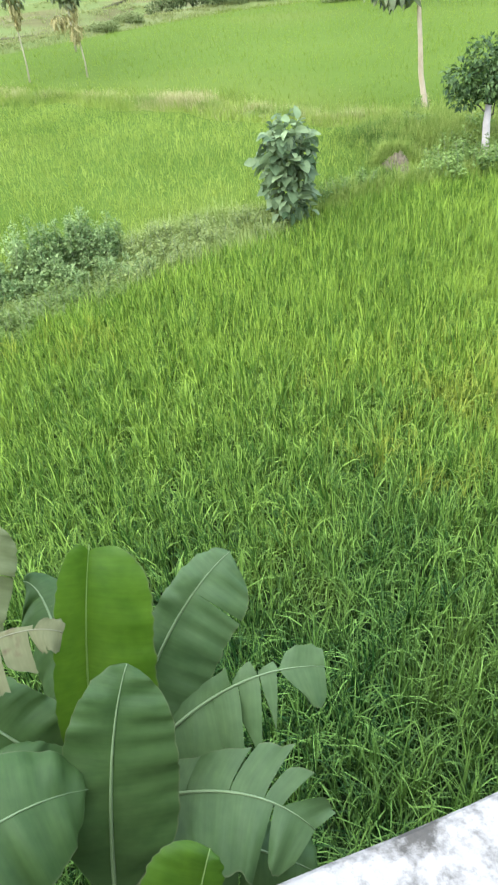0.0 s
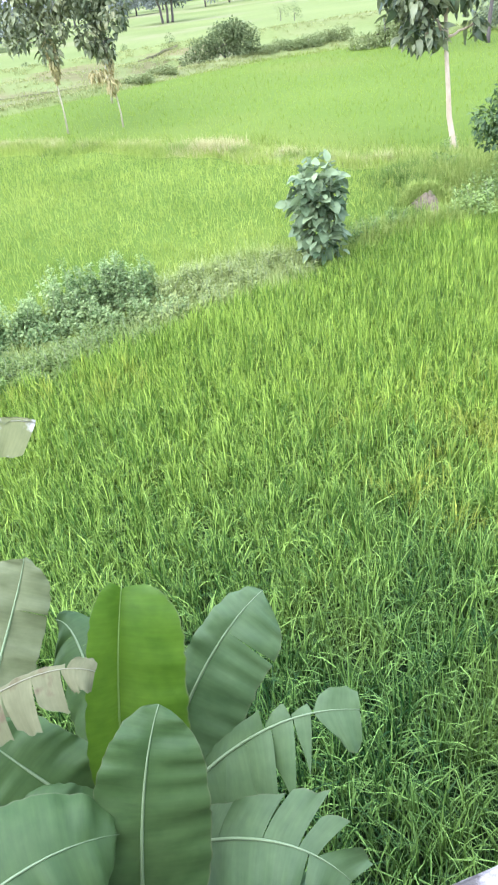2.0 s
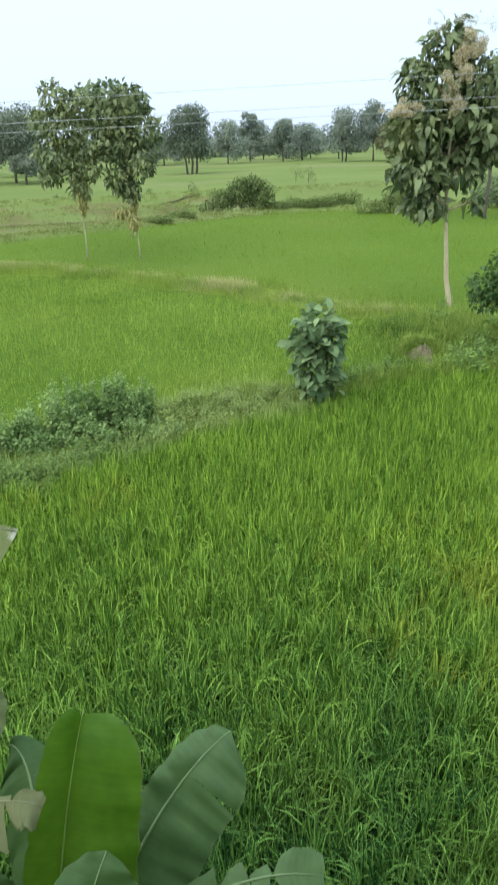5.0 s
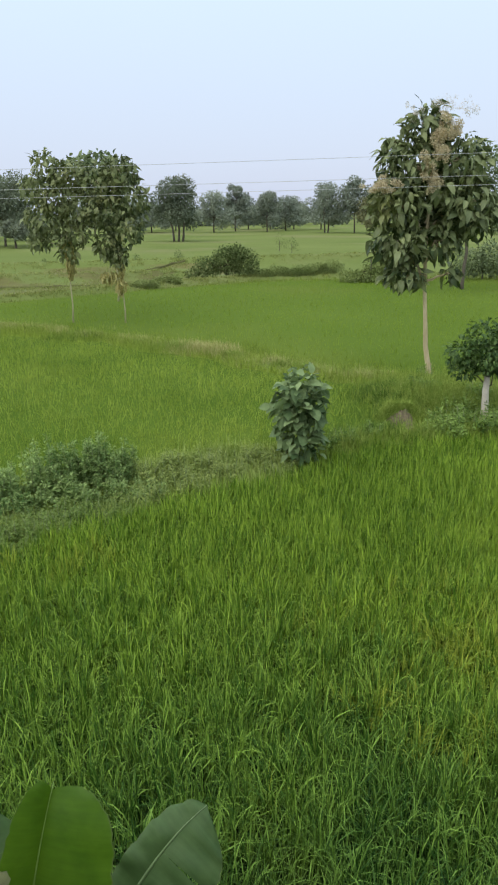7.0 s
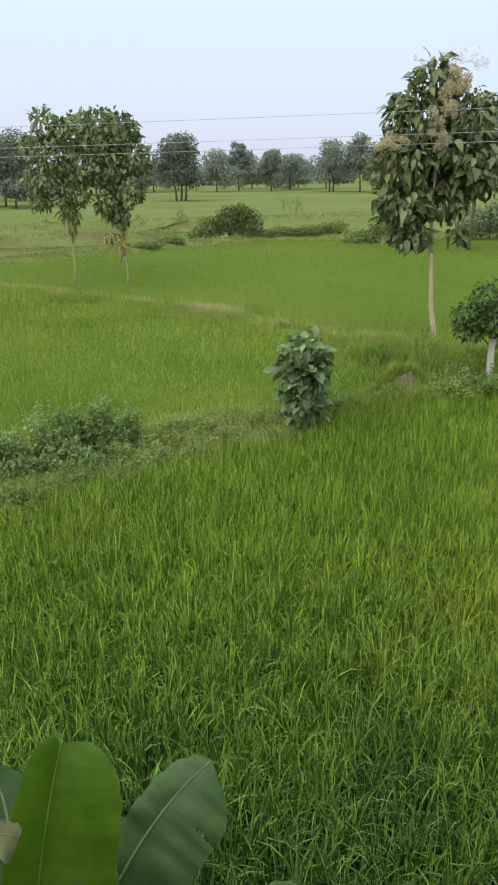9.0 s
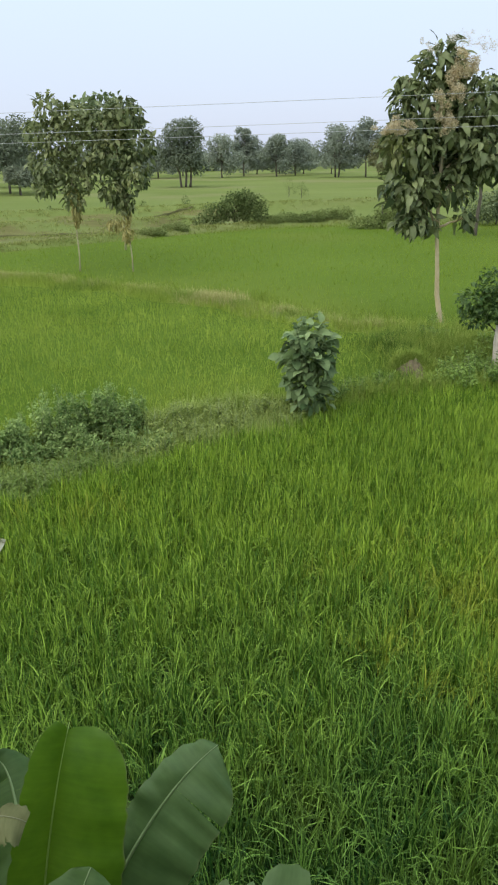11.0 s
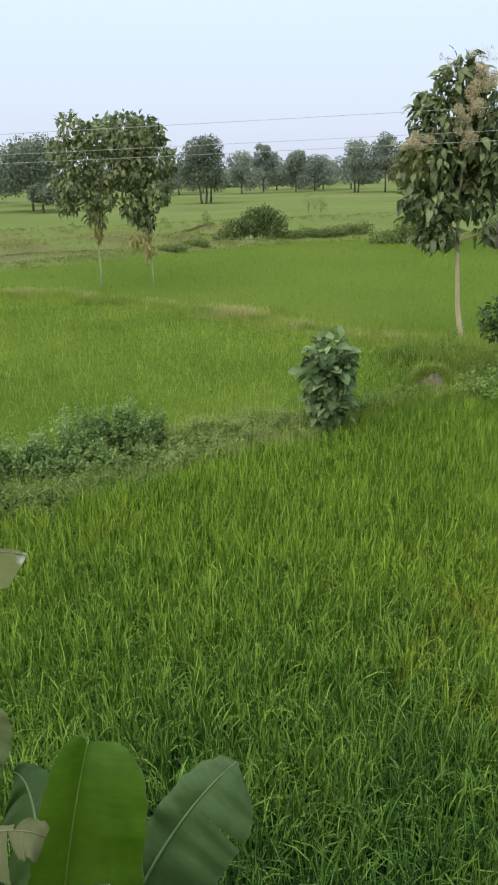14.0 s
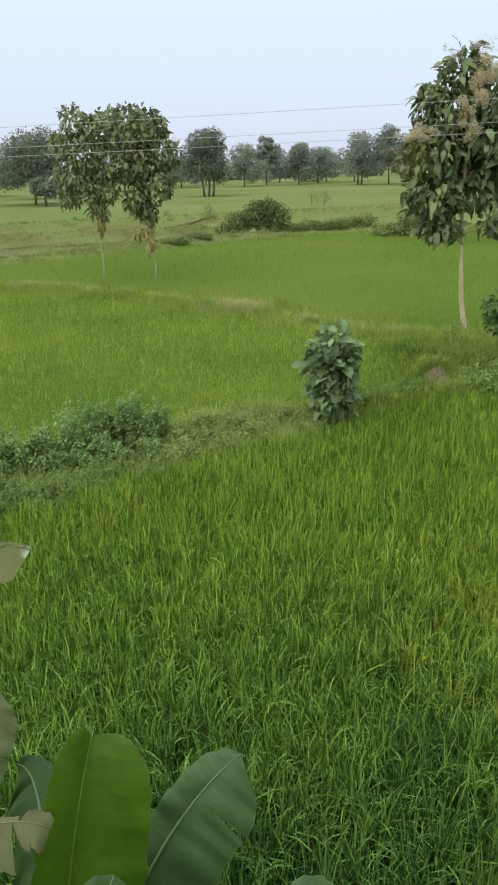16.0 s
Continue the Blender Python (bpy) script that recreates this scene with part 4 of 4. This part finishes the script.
soil_heap()
ring = rng.uniform(-0.15, np.pi + 0.15, 190)
over = np.stack([HEAP[0] + np.cos(ring) * rng.uniform(0.28, 0.55, 190), HEAP[1] + np.sin(ring) * rng.uniform(0.34, 0.7, 190)], 1)
tagged(link("grass_tuft", blades("grass_tuft", over, 0.10 + 0.30 * np.clip((over[:, 1] - HEAP[1]) / 0.5, 0, 1), 12, 0.36, 0.011, 0.7, 0.9, 0.06, 3), BANK_GRASS), "green grass hanging over the top of an earth heap", "grass", kind="stuff")

# ---- low worn earth ledges along the far field edges ----
def earth_ledge(line, height):
    """A low uneven step of bare earth along a line on the ground."""
    xs = np.arange(line[0][0], line[-1][0], 0.4)
    prof = ((0.0, -0.15), (0.04, 0.5), (0.1, 0.95), (0.2, 1.0), (0.4, 0.5), (0.6, -0.15))
    co = []
    for x in xs:
        wob = 0.35 * noise.noise(Vector((x * 0.8, 7, 0)))
        h = height * max(-0.4, 0.75 + 1.6 * noise.noise(Vector((x * 0.3, 2, 0))) + 0.6 * noise.noise(Vector((x * 1.7, 5, 0))))
        y = float(line_y(x, line)) + wob
        co += [(x, y + dy, h * dz + float(land(np.array(x), np.array(y + dy)))) for dy, dz in prof]
    n = len(prof)
    faces = [(i * n + k, i * n + n + k, i * n + n + k + 1, i * n + k + 1) for i in range(len(xs) - 1) for k in range(n - 1)]
    tagged(link("earth_ledge", quads("earth_ledge", np.array(co), np.array(faces)), LEDGE), "low worn brown earth ledge at a field edge", "earth bank", kind="structure")


earth_ledge([(-30, 58), (-19, 63.5), (-14.5, 62.5), (-9, 64.0), (-3, 71.5)], 0.19)
earth_ledge([(-26, 46), (-15.5, 51.8), (-10.4, 53.0), (-6, 55.5)], 0.17)

# ---- power lines across the fields ----
for z0, slope in ((6.06, 0.029), (5.62, 0.0235), (5.43, 0.0215)):
    bm = bmesh.new()
    tube(bm, [(x, 17.0, z0 + slope * x + 0.00012 * x * x) for x in range(-40, 41, 4)], [0.0045] * 21, 6)
    tagged(part("power_line", bm, WIRE), "thin grey overhead power line across the fields", "wire", "power lines")


# ---- house corner: whitewashed parapet below the eye ----
def lime_material():
    m = material("whitewash", (0.25, 0.24, 0.195), (0.37, 0.355, 0.295), 0.85, 5.0, 60, 0.35, spec=0.1, patch=((0.085, 0.08, 0.062), 9.0, 0.47, 0.57), spots_rough=0.72)
    return m


LIME = lime_material()
CEMENT = material("cement", (0.22, 0.22, 0.21), (0.34, 0.33, 0.31), 0.9, 1.2, 20, 0.4)
across = Matrix(((WALL_WAY[0], -WALL_WAY[1], 0, 0), (WALL_WAY[1], WALL_WAY[0], 0, 0), (0, 0, 1, 0), (0, 0, 0, 1)))


def slab(name, x0, x1, y0, y1, z0, z1, mat, bevel, label, category, rough=0.0):
    """A block of masonry in the house's own directions, with worn rounded edges."""
    bm = bmesh.new()
    bmesh.ops.create_cube(bm, size=1)
    for v in bm.verts:
        v.co = Vector(((x0 + x1) / 2 + v.co.x * (x1 - x0), (y0 + y1) / 2 + v.co.y * (y1 - y0), (z0 + z1) / 2 + v.co.z * (z1 - z0)))
    if rough:
        bmesh.ops.bisect_plane(bm, geom=bm.verts[:] + bm.edges[:] + bm.faces[:], plane_co=(-1, 0, 0), plane_no=(1, 0, 0))
        long = [e for e in bm.edges if abs(e.verts[0].co.x - e.verts[1].co.x) > 1]
        bmesh.ops.subdivide_edges(bm, edges=long, cuts=60, use_grid_fill=True)
    bmesh.ops.bevel(bm, geom=[e for e in bm.edges if e.calc_face_angle(0) > 0.5], offset=bevel, segments=3, affect="EDGES", profile=0.5)
    if rough:
        for v in bm.verts:
            v.co += Vector((0, 1, 0.6)) * rough * noise.noise(v.co * 9)
    bmesh.ops.transform(bm, matrix=across, verts=bm.verts)
    return tagged(part(name, bm, mat, None, "", False), label, category, kind="structure")


slab("parapet", -3.2, 3.2, 0.06, 0.269, 3.50, 4.35, LIME, 0.012, "whitewashed concrete roof parapet with grey weather stains", "parapet", 0.006)
slab("wall_front", -3.2, 3.2, 0.02, 0.24, -0.2, 3.36, LIME, 0.01, "whitewashed house wall beside the rice field", "wall")
slab("roof", -3.25, 3.25, -4.0, 0.28, 3.37, 3.495, CEMENT, 0.01, "flat grey cement house roof", "roof")
slab("wall_back", -3.2, 3.2, -4.0, -3.78, -0.2, 3.36, LIME, 0.01, "whitewashed house wall", "wall")
slab("wall_left", -3.2, -2.98, -3.77, 0.01, -0.2, 3.36, LIME, 0.01, "whitewashed house wall", "wall")
slab("wall_right", 2.98, 3.2, -3.77, 0.01, -0.2, 3.36, LIME, 0.01, "whitewashed house wall", "wall")


# ---- banana plants beside the house ----
def leaf_material(name, dark, light, rough, glow, patch=None):
    """Banana leaf: fine parallel ribs across the blade, waxy sheen, light coming through."""
    m = material(name, dark, light, rough, 2.2, 16, 0, glow, 0, patch, 0.26)
    n, l = m.node_tree.nodes, m.node_tree.links
    uv = n.new("ShaderNodeUVMap")
    wave = n.new("ShaderNodeTexWave")
    wave.wave_type, wave.bands_direction = "BANDS", "X"
    wave.inputs["Scale"].default_value, wave.inputs["Distortion"].default_value, wave.inputs["Detail"].default_value = 30.0, 1.2, 2
    relief = n.new("ShaderNodeBump")
    relief.inputs["Strength"].default_value, relief.inputs["Distance"].default_value = 0.05, 0.003
    l.new(uv.outputs[0], wave.inputs["Vector"])
    l.new(wave.outputs["Fac"], relief.inputs["Height"])
    l.new(relief.outputs[0], n["Principled BSDF"].inputs["Normal"])
    # fine paler and darker streaks between the side veins
    lay, streak, tone, both = n.new("ShaderNodeMapping"), n.new("ShaderNodeTexNoise"), n.new("ShaderNodeMapRange"), n.new("ShaderNodeMix")
    lay.inputs["Scale"].default_value = (16.0, 1.3, 1.0)
    streak.inputs["Scale"].default_value, streak.inputs["Detail"].default_value, streak.inputs["Roughness"].default_value = 1.0, 4, 0.65
    tone.inputs[1].default_value, tone.inputs[2].default_value, tone.inputs[3].default_value, tone.inputs[4].default_value = 0.3, 0.7, 0.86, 1.12
    both.data_type, both.blend_type, both.inputs[0].default_value = "RGBA", "MULTIPLY", 1.0
    l.new(uv.outputs[0], lay.inputs[0])
    l.new(lay.outputs[0], streak.inputs["Vector"])
    l.new(streak.outputs[0], tone.inputs[0])
    l.new(n["Principled BSDF"].inputs["Base Color"].links[0].from_socket, both.inputs[6])
    l.new(tone.outputs[0], both.inputs[7])
    l.new(both.outputs[2], n["Principled BSDF"].inputs["Base Color"])
    # dry brown margin of uneven width
    split, away, rim, tan = n.new("ShaderNodeSeparateXYZ"), n.new("ShaderNodeMath"), n.new("ShaderNodeMapRange"), n.new("ShaderNodeMix")
    l.new(uv.outputs[0], split.inputs[0])
    away.operation = "ABSOLUTE"
    l.new(split.outputs[1], away.inputs[0])
    rim.inputs[1].default_value, rim.inputs[2].default_value = 0.972, 1.0
    l.new(away.outputs[0], rim.inputs[0])
    tan.data_type, tan.inputs[7].default_value = "RGBA", (0.125, 0.155, 0.062, 1)
    l.new(rim.outputs[0], tan.inputs[0])
    old = n["Principled BSDF"].inputs["Base Color"].links[0].from_socket
    l.new(old, tan.inputs[6])
    l.new(tan.outputs[2], n["Principled BSDF"].inputs["Base Color"])
    return m


BANANA = leaf_material("banana_leaf", (0.036, 0.083, 0.017), (0.079, 0.141, 0.036), 0.54, 0.18)
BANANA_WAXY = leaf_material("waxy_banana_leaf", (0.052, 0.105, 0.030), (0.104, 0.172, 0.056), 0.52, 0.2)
BANANA_YOUNG = leaf_material("young_banana_leaf", (0.050, 0.122, 0.006), (0.108, 0.210, 0.012), 0.45, 0.3)
BANANA_PALE = leaf_material("pale_banana_leaf", (0.105, 0.132, 0.046), (0.18, 0.212, 0.085), 0.65, 0.2, ((0.23, 0.255, 0.125), 5, 0.6, 0.75))
BANANA_DRY = leaf_material("dry_banana_leaf", (0.110, 0.122, 0.046), (0.185, 0.195, 0.085), 0.8, 0.25, ((0.12, 0.10, 0.045), 9, 0.58, 0.68))
OLIVE_LEAF = leaf_material("olive_banana_leaf", (0.105, 0.130, 0.036), (0.185, 0.205, 0.066), 0.65, 0.25, ((0.42, 0.42, 0.32), 7, 0.6, 0.68))
MIDRIB = material("midrib", (0.13, 0.20, 0.075), (0.20, 0.28, 0.12), 0.45, 4, 20, 0.1)
YOUNG_RIB = material("young_midrib", (0.15, 0.25, 0.045), (0.23, 0.34, 0.085), 0.45, 4, 20, 0.1)
MIDRIB_DRY = material("dry_midrib", (0.16, 0.17, 0.085), (0.25, 0.25, 0.14), 0.7, 4, 20, 0.2)
PSEUDOSTEM = material("banana_stem", (0.16, 0.20, 0.08), (0.36, 0.36, 0.18), 0.6, 2, 15, 0.3, stretch=(1, 1, 0.2), patch=((0.20, 0.14, 0.08), 4, 0.55, 0.65))


def banana_leaf(plant, base, mid, tip, normal, left, right, mat, rib=None, tears=(), fold=0.12, droop=0.15, ripple=0.012, blunt=0.42, label="", ragged=0.0, stalk=0.04, thick=0.0105, notch=0.0, vee=0.0, missing=(), flaps=(), slant=0.12, flat=(0.0, 0.0)):
    """A blade in two halves along a bent midrib. normal: the way its face looks; left, right: the half widths in metres; tears: (half, share of the length) where the blade has split."""
    P0, P1, P2 = Vector(base), Vector(mid), Vector(tip)
    C = P1 * 2 - (P0 + P2) * 0.5
    N0 = Vector(normal).normalized()

    def at(s):
        return P0 * (1 - s) ** 2 + C * 2 * s * (1 - s) + P2 * s * s

    def frame_at(s):
        T = ((C - P0) * (1 - s) + (P2 - C) * s).normalized()
        S = T.cross(N0).normalized()
        return T, S, S.cross(T).normalized()

    length = (P1 - P0).length + (P2 - P1).length
    bm = bmesh.new()
    uv = bm.loops.layers.uv.new("UVMap")
    phase = rng.uniform(0, 6)
    for half, width in ((1, right), (-1, left)):
        for flap in (f for f in flaps if f[0] == half):
            _, a, b, reach, ea, eb, hang, rnd = flap
            rows, grid = max(5, int(34 * (b - a))), []
            for i in range(rows + 1):
                e = 2 * i / rows - 1
                s = a + (b - a) * i / rows
                T, S, N = frame_at(s)
                far = ea + (eb - ea) * i / rows
                w = reach * (1 - rnd * abs(e) ** 3) * (1 + (slant if b < 0.99 else 0.0) * e) * (1 + 0.10 * noise.noise(Vector((s * 9, phase, 1)))) * min(1.0, 0.15 + (s / 0.12))
                row = []
                for k in range(8):
                    u = k / 7
                    p = at(s) + T * (far - s) * length * u ** 1.25 + S * half * w * u * (1 - 0.2 * hang * u)
                    p += N * (fold * w * u * (1 - u) + 0.10 * w * u * e * math.sin(a * 40 + phase))
                    p += Vector((0, 0, -1)) * hang * w * u * u
                    p += N * ripple * 2.5 * u ** 0.7 * noise.noise(Vector((s * 12 * length, phase + u * 0.5, half * 2)))
                    if k == 7:
                        p -= S * half * max(ragged, 0.008) * abs(noise.noise(Vector((s * 46, phase, half)))) * 2
                    row.append((bm.verts.new(p), (s * length * 3.0, u * half)))
                grid.append(row)
            for r0, r1 in zip(grid, grid[1:]):
                for k in range(7):
                    four = (r0[k], r0[k + 1], r1[k + 1], r1[k])
                    if half < 0:
                        four = four[::-1]
                    f = bm.faces.new([v for v, _ in four])
                    for loop, (_, c) in zip(f.loops, four):
                        loop[uv].uv = c
        if any(f[0] == half for f in flaps):
            continue
        cuts = [stalk] + sorted(s for h, s in tears if h == half) + [1.0]
        for a, b in zip(cuts, cuts[1:]):
            if any(h == half and a < m < b for h, m in missing):
                continue
            rows = max(4, int(44 * (b - a)))
            sag = droop[half > 0] if isinstance(droop, tuple) else droop
            hang = sag * rng.uniform(0.6, 1.4) + (0.25 * rng.uniform(0, 1) if len(cuts) > 3 and sag > 0.2 else 0)
            gap = 0.0 if len(cuts) == 2 else 0.06 if len(cuts) == 3 else rng.uniform(0.08, 0.3)
            reach = 1.0 if len(cuts) < 4 else rng.uniform(0.85, 1.12)
            grid = []
            for i in range(rows + 1):
                s = a + (b - a) * i / rows
                T, S, N = frame_at(s)
                grow = min(1.0, (s - stalk) / 0.28 + 0.02)
                end = max(0.0, (s - (1 - blunt)) / blunt)
                w = width * math.sin(grow * math.pi / 2) ** 0.8 * (1 - 0.22 * max(0, s - 0.4))
                w *= flat[half > 0] + (1 - flat[half > 0]) * max(0.0, 1 - end ** 2.4 * 0.995) ** 0.62
                row = []
                for k in range(7):
                    u = k / 6
                    e = (s - (a + b) / 2) / (b - a) * 2
                    p = at(min(1, s)) + S * half * w * reach * u * (1 - 0.25 * hang * u)
                    p += N * (fold * w * u - fold * 1.1 * w * u * u + vee * w * u)
                    p += Vector((0, 0, -1)) * hang * w * u * u * 1.6
                    p -= T * e * gap * u ** 1.6 * min(0.22, b - a) * length * 0.5
                    p += T * (0.10 * w * u)
                    p += N * ripple * (2.2 * u ** 0.7 * noise.noise(Vector((s * 10 * length, phase + u * 0.4, half * 2))) + 0.9 * u * noise.noise(Vector((s * 22 * length, u * 0.8 + phase, half * 5)))) * 2
                    if notch and s > 0.9:
                        p -= T * notch * (1 - u) ** 3 * (s - 0.9) * 10
                    if k == 6:
                        p -= S * half * max(ragged, 0.009) * abs(noise.noise(Vector((s * 40, phase, half)))) * 2
                    row.append((bm.verts.new(p), (s * length * 3.0, u * half)))
                grid.append(row)
            for r0, r1 in zip(grid, grid[1:]):
                for k in range(6):
                    four = (r0[k], r0[k + 1], r1[k + 1], r1[k])
                    if half < 0:
                        four = four[::-1]
                    f = bm.faces.new([v for v, _ in four])
                    for loop, (_, c) in zip(f.loops, four):
                        loop[uv].uv = c
    leaf = part("leaf", bm, mat, plant, label)
    bm = bmesh.new()
    pts = [at(k / 16) + frame_at(k / 16)[2] * 0.002 for k in range(17)]
    tube(bm, pts, [max(0.0018, thick * (1 - k / 16) ** 0.7) for k in range(17)], 7)
    part("midrib", bm, rib or MIDRIB, leaf, "pale midrib")
    return leaf


def pseudostem(plant, foot, top, radius):
    bm = bmesh.new()
    tube(bm, wander(foot, top, 8, 0.015), [radius * (1.15 - 0.06 * k) for k in range(9)], 14)
    part("stem", bm, PSEUDOSTEM, plant)


banana = tagged(new("banana_plant"), "young banana plant with broad split green leaves beside the house", "banana plant")
pseudostem(banana, (-0.80, 1.80, -0.1), (-0.81, 1.88, 1.75), 0.10)
banana_leaf(banana, (-0.86, 1.92, 1.70), (-0.78, 2.11, 2.39), (-0.68, 2.31, 2.89), (0.30, -0.75, 0.6), 0.155, 0.30, BANANA_YOUNG, YOUNG_RIB, fold=0.35, vee=0.5, droop=0.0, ripple=0.004, blunt=0.30, flat=(0.42, 0.38), thick=0.007, notch=0.03, label="bright yellow-green young leaf")
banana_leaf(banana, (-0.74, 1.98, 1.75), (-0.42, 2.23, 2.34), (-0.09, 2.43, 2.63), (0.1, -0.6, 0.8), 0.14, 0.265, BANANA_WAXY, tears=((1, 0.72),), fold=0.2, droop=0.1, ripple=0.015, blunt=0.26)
TORN = ((1, 0.04, 0.215, 0.27, 0.01, 0.09, 0.0, 0.05), (1, 0.218, 0.345, 0.27, 0.12, 0.20, 0.0, 0.06), (1, 0.347, 0.447, 0.29, 0.255, 0.325, 0.0, 0.06), (1, 0.45, 0.575, 0.30, 0.385, 0.46, 0.0, 0.08), (1, 0.578, 0.68, 0.26, 0.53, 0.60, 0.0, 0.08), (1, 0.682, 0.765, 0.18, 0.68, 0.715, 0.0, 0.05), (1, 0.78, 1.0, 0.18, 0.86, 1.01, 0.0, 0.3),
        (-1, 0.10, 0.545, 0.065, 0.20, 0.56, 0.0, 0.0), (-1, 0.548, 0.675, 0.06, 0.57, 0.66, 0.0, 0.1), (-1, 0.678, 0.775, 0.036, 0.68, 0.76, 0.0, 0.0), (-1, 0.78, 1.0, 0.10, 0.82, 0.99, 0.0, 0.25))
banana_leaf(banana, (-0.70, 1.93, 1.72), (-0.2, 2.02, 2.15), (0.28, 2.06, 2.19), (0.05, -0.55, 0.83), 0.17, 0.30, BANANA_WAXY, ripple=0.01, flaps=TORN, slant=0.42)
SPLIT = ((-1, 0.02, 0.295, 0.13, 0.10, 0.38, 0.0, 0.04), (-1, 0.30, 0.50, 0.17, 0.40, 0.57, 0.0, 0.05), (-1, 0.503, 0.68, 0.23, 0.61, 0.75, 0.0, 0.05), (-1, 0.683, 0.785, 0.16, 0.74, 0.86, 0.0, 0.04), (-1, 0.79, 1.0, 0.11, 0.93, 1.03, 0.0, 0.04),
         (1, 0.02, 0.74, 0.28, 0.05, 0.75, 0.1, 0.08), (1, 0.745, 1.0, 0.23, 0.77, 1.0, 0.1, 0.35))
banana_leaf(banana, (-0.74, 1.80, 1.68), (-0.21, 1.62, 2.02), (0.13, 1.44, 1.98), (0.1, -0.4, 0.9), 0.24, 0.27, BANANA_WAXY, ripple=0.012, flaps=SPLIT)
banana_leaf(banana, (-0.74, 1.36, 1.64), (-0.65, 1.61, 2.31), (-0.54, 1.86, 2.64), (0.15, -0.75, 0.6), 0.22, 0.28, BANANA, fold=0.15, droop=0.05, ripple=0.012, blunt=0.58)
banana_leaf(banana, (-0.90, 1.90, 1.74), (-1.15, 1.91, 2.17), (-1.41, 2.03, 2.39), (-0.1, -0.6, 0.8), 0.34, 0.30, BANANA, droop=0.2)
banana_leaf(banana, (-0.93, 2.05, 1.74), (-1.02, 2.48, 2.23), (-1.16, 2.65, 2.38), (0.0, -0.6, 0.8), 0.19, 0.19, BANANA, tears=((-1, 0.5), (-1, 0.7), (1, 0.6)), droop=0.5)
banana_leaf(banana, (-0.80, 1.80, 1.74), (-0.96, 1.73, 2.11), (-1.18, 1.79, 2.23), (0.0, -0.45, 0.9), 0.18, 0.18, BANANA, tears=((-1, 0.4),), droop=0.25)
banana_leaf(banana, (-0.72, 1.78, 1.60), (-0.19, 1.59, 1.61), (0.13, 1.48, 1.5), (0.05, -0.2, 0.97), 0.22, 0.22, BANANA, tears=((1, 0.5), (-1, 0.6)), droop=0.35)
sucker = tagged(new("banana_sucker"), "small banana shoot with a bright green leaf beside the house", "banana plant")
pseudostem(sucker, (-0.47, 0.95, -0.1), (-0.48, 0.97, 1.70), 0.055)
banana_leaf(sucker, (-0.48, 0.97, 1.67), (-0.34, 1.13, 2.16), (-0.27, 1.27, 2.30), (0.2, -0.75, 0.65), 0.23, 0.09, BANANA_YOUNG, YOUNG_RIB, fold=0.3, thick=0.005, droop=0.0, ripple=0.004)
second = tagged(new("banana_plant"), "taller banana plant with worn pale and dry leaves", "banana plant")
pseudostem(second, (-1.60, 1.75, -0.1), (-1.49, 1.96, 2.52), 0.10)
third = tagged(new("banana_plant"), "banana plant with one broad green leaf close to the house", "banana plant")
pseudostem(third, (-1.86, 0.92, -0.1), (-1.85, 0.96, 1.95), 0.10)
banana_leaf(third, (-1.84, 0.98, 1.9), (-1.20, 1.28, 2.42), (-0.74, 1.55, 2.3), (0.1, -0.45, 0.88), 0.30, 0.30, BANANA, droop=0.12)
banana_leaf(second, (-1.56, 2.0, 2.05), (-1.31, 2.45, 2.55), (-1.19, 2.62, 2.83), (0.2, -0.8, 0.55), 0.2, 0.17, BANANA_PALE, droop=0.1, tears=((1, 0.6),), label="pale worn leaf")
DRY_FLAPS = ((1, 0.10, 0.30, 0.20, 0.16, 0.35, 0.0, 0.05), (1, 0.303, 0.50, 0.21, 0.36, 0.545, 0.0, 0.06), (1, 0.503, 0.70, 0.16, 0.56, 0.74, 0.0, 0.06), (1, 0.703, 0.82, 0.10, 0.75, 0.86, 0.0, 0.1), (1, 0.82, 1.0, 0.09, 0.84, 1.02, 0.0, 0.15), (-1, 0.20, 0.74, 0.025, 0.22, 0.74, 0.0, 0.3), (-1, 0.75, 1.0, 0.05, 0.78, 1.0, 0.0, 0.3))
banana_leaf(second, (-1.46, 1.99, 2.50), (-1.02, 1.93, 2.80), (-0.765, 1.92, 2.80), (0.05, -0.5, 0.86), 0.06, 0.16, BANANA_DRY, MIDRIB_DRY, ripple=0.014, ragged=0.02, flaps=DRY_FLAPS, thick=0.004, label="dry torn straw-coloured leaf")
END_FLAPS = ((1, 0.45, 0.74, 0.10, 0.48, 0.74, 0.0, 0.05), (1, 0.75, 1.0, 0.20, 0.67, 0.99, 0.0, 0.12), (-1, 0.45, 1.0, 0.025, 0.47, 1.0, 0.0, 0.3))
banana_leaf(second, (-1.65, 1.95, 2.1), (-1.58, 2.85, 3.1), (-1.10, 3.08, 3.29), (0.0, -0.8, 0.55), 0.13, 0.13, OLIVE_LEAF, MIDRIB_DRY, ripple=0.012, ragged=0.03, flaps=END_FLAPS, label="olive leaf with a frayed pale tip")
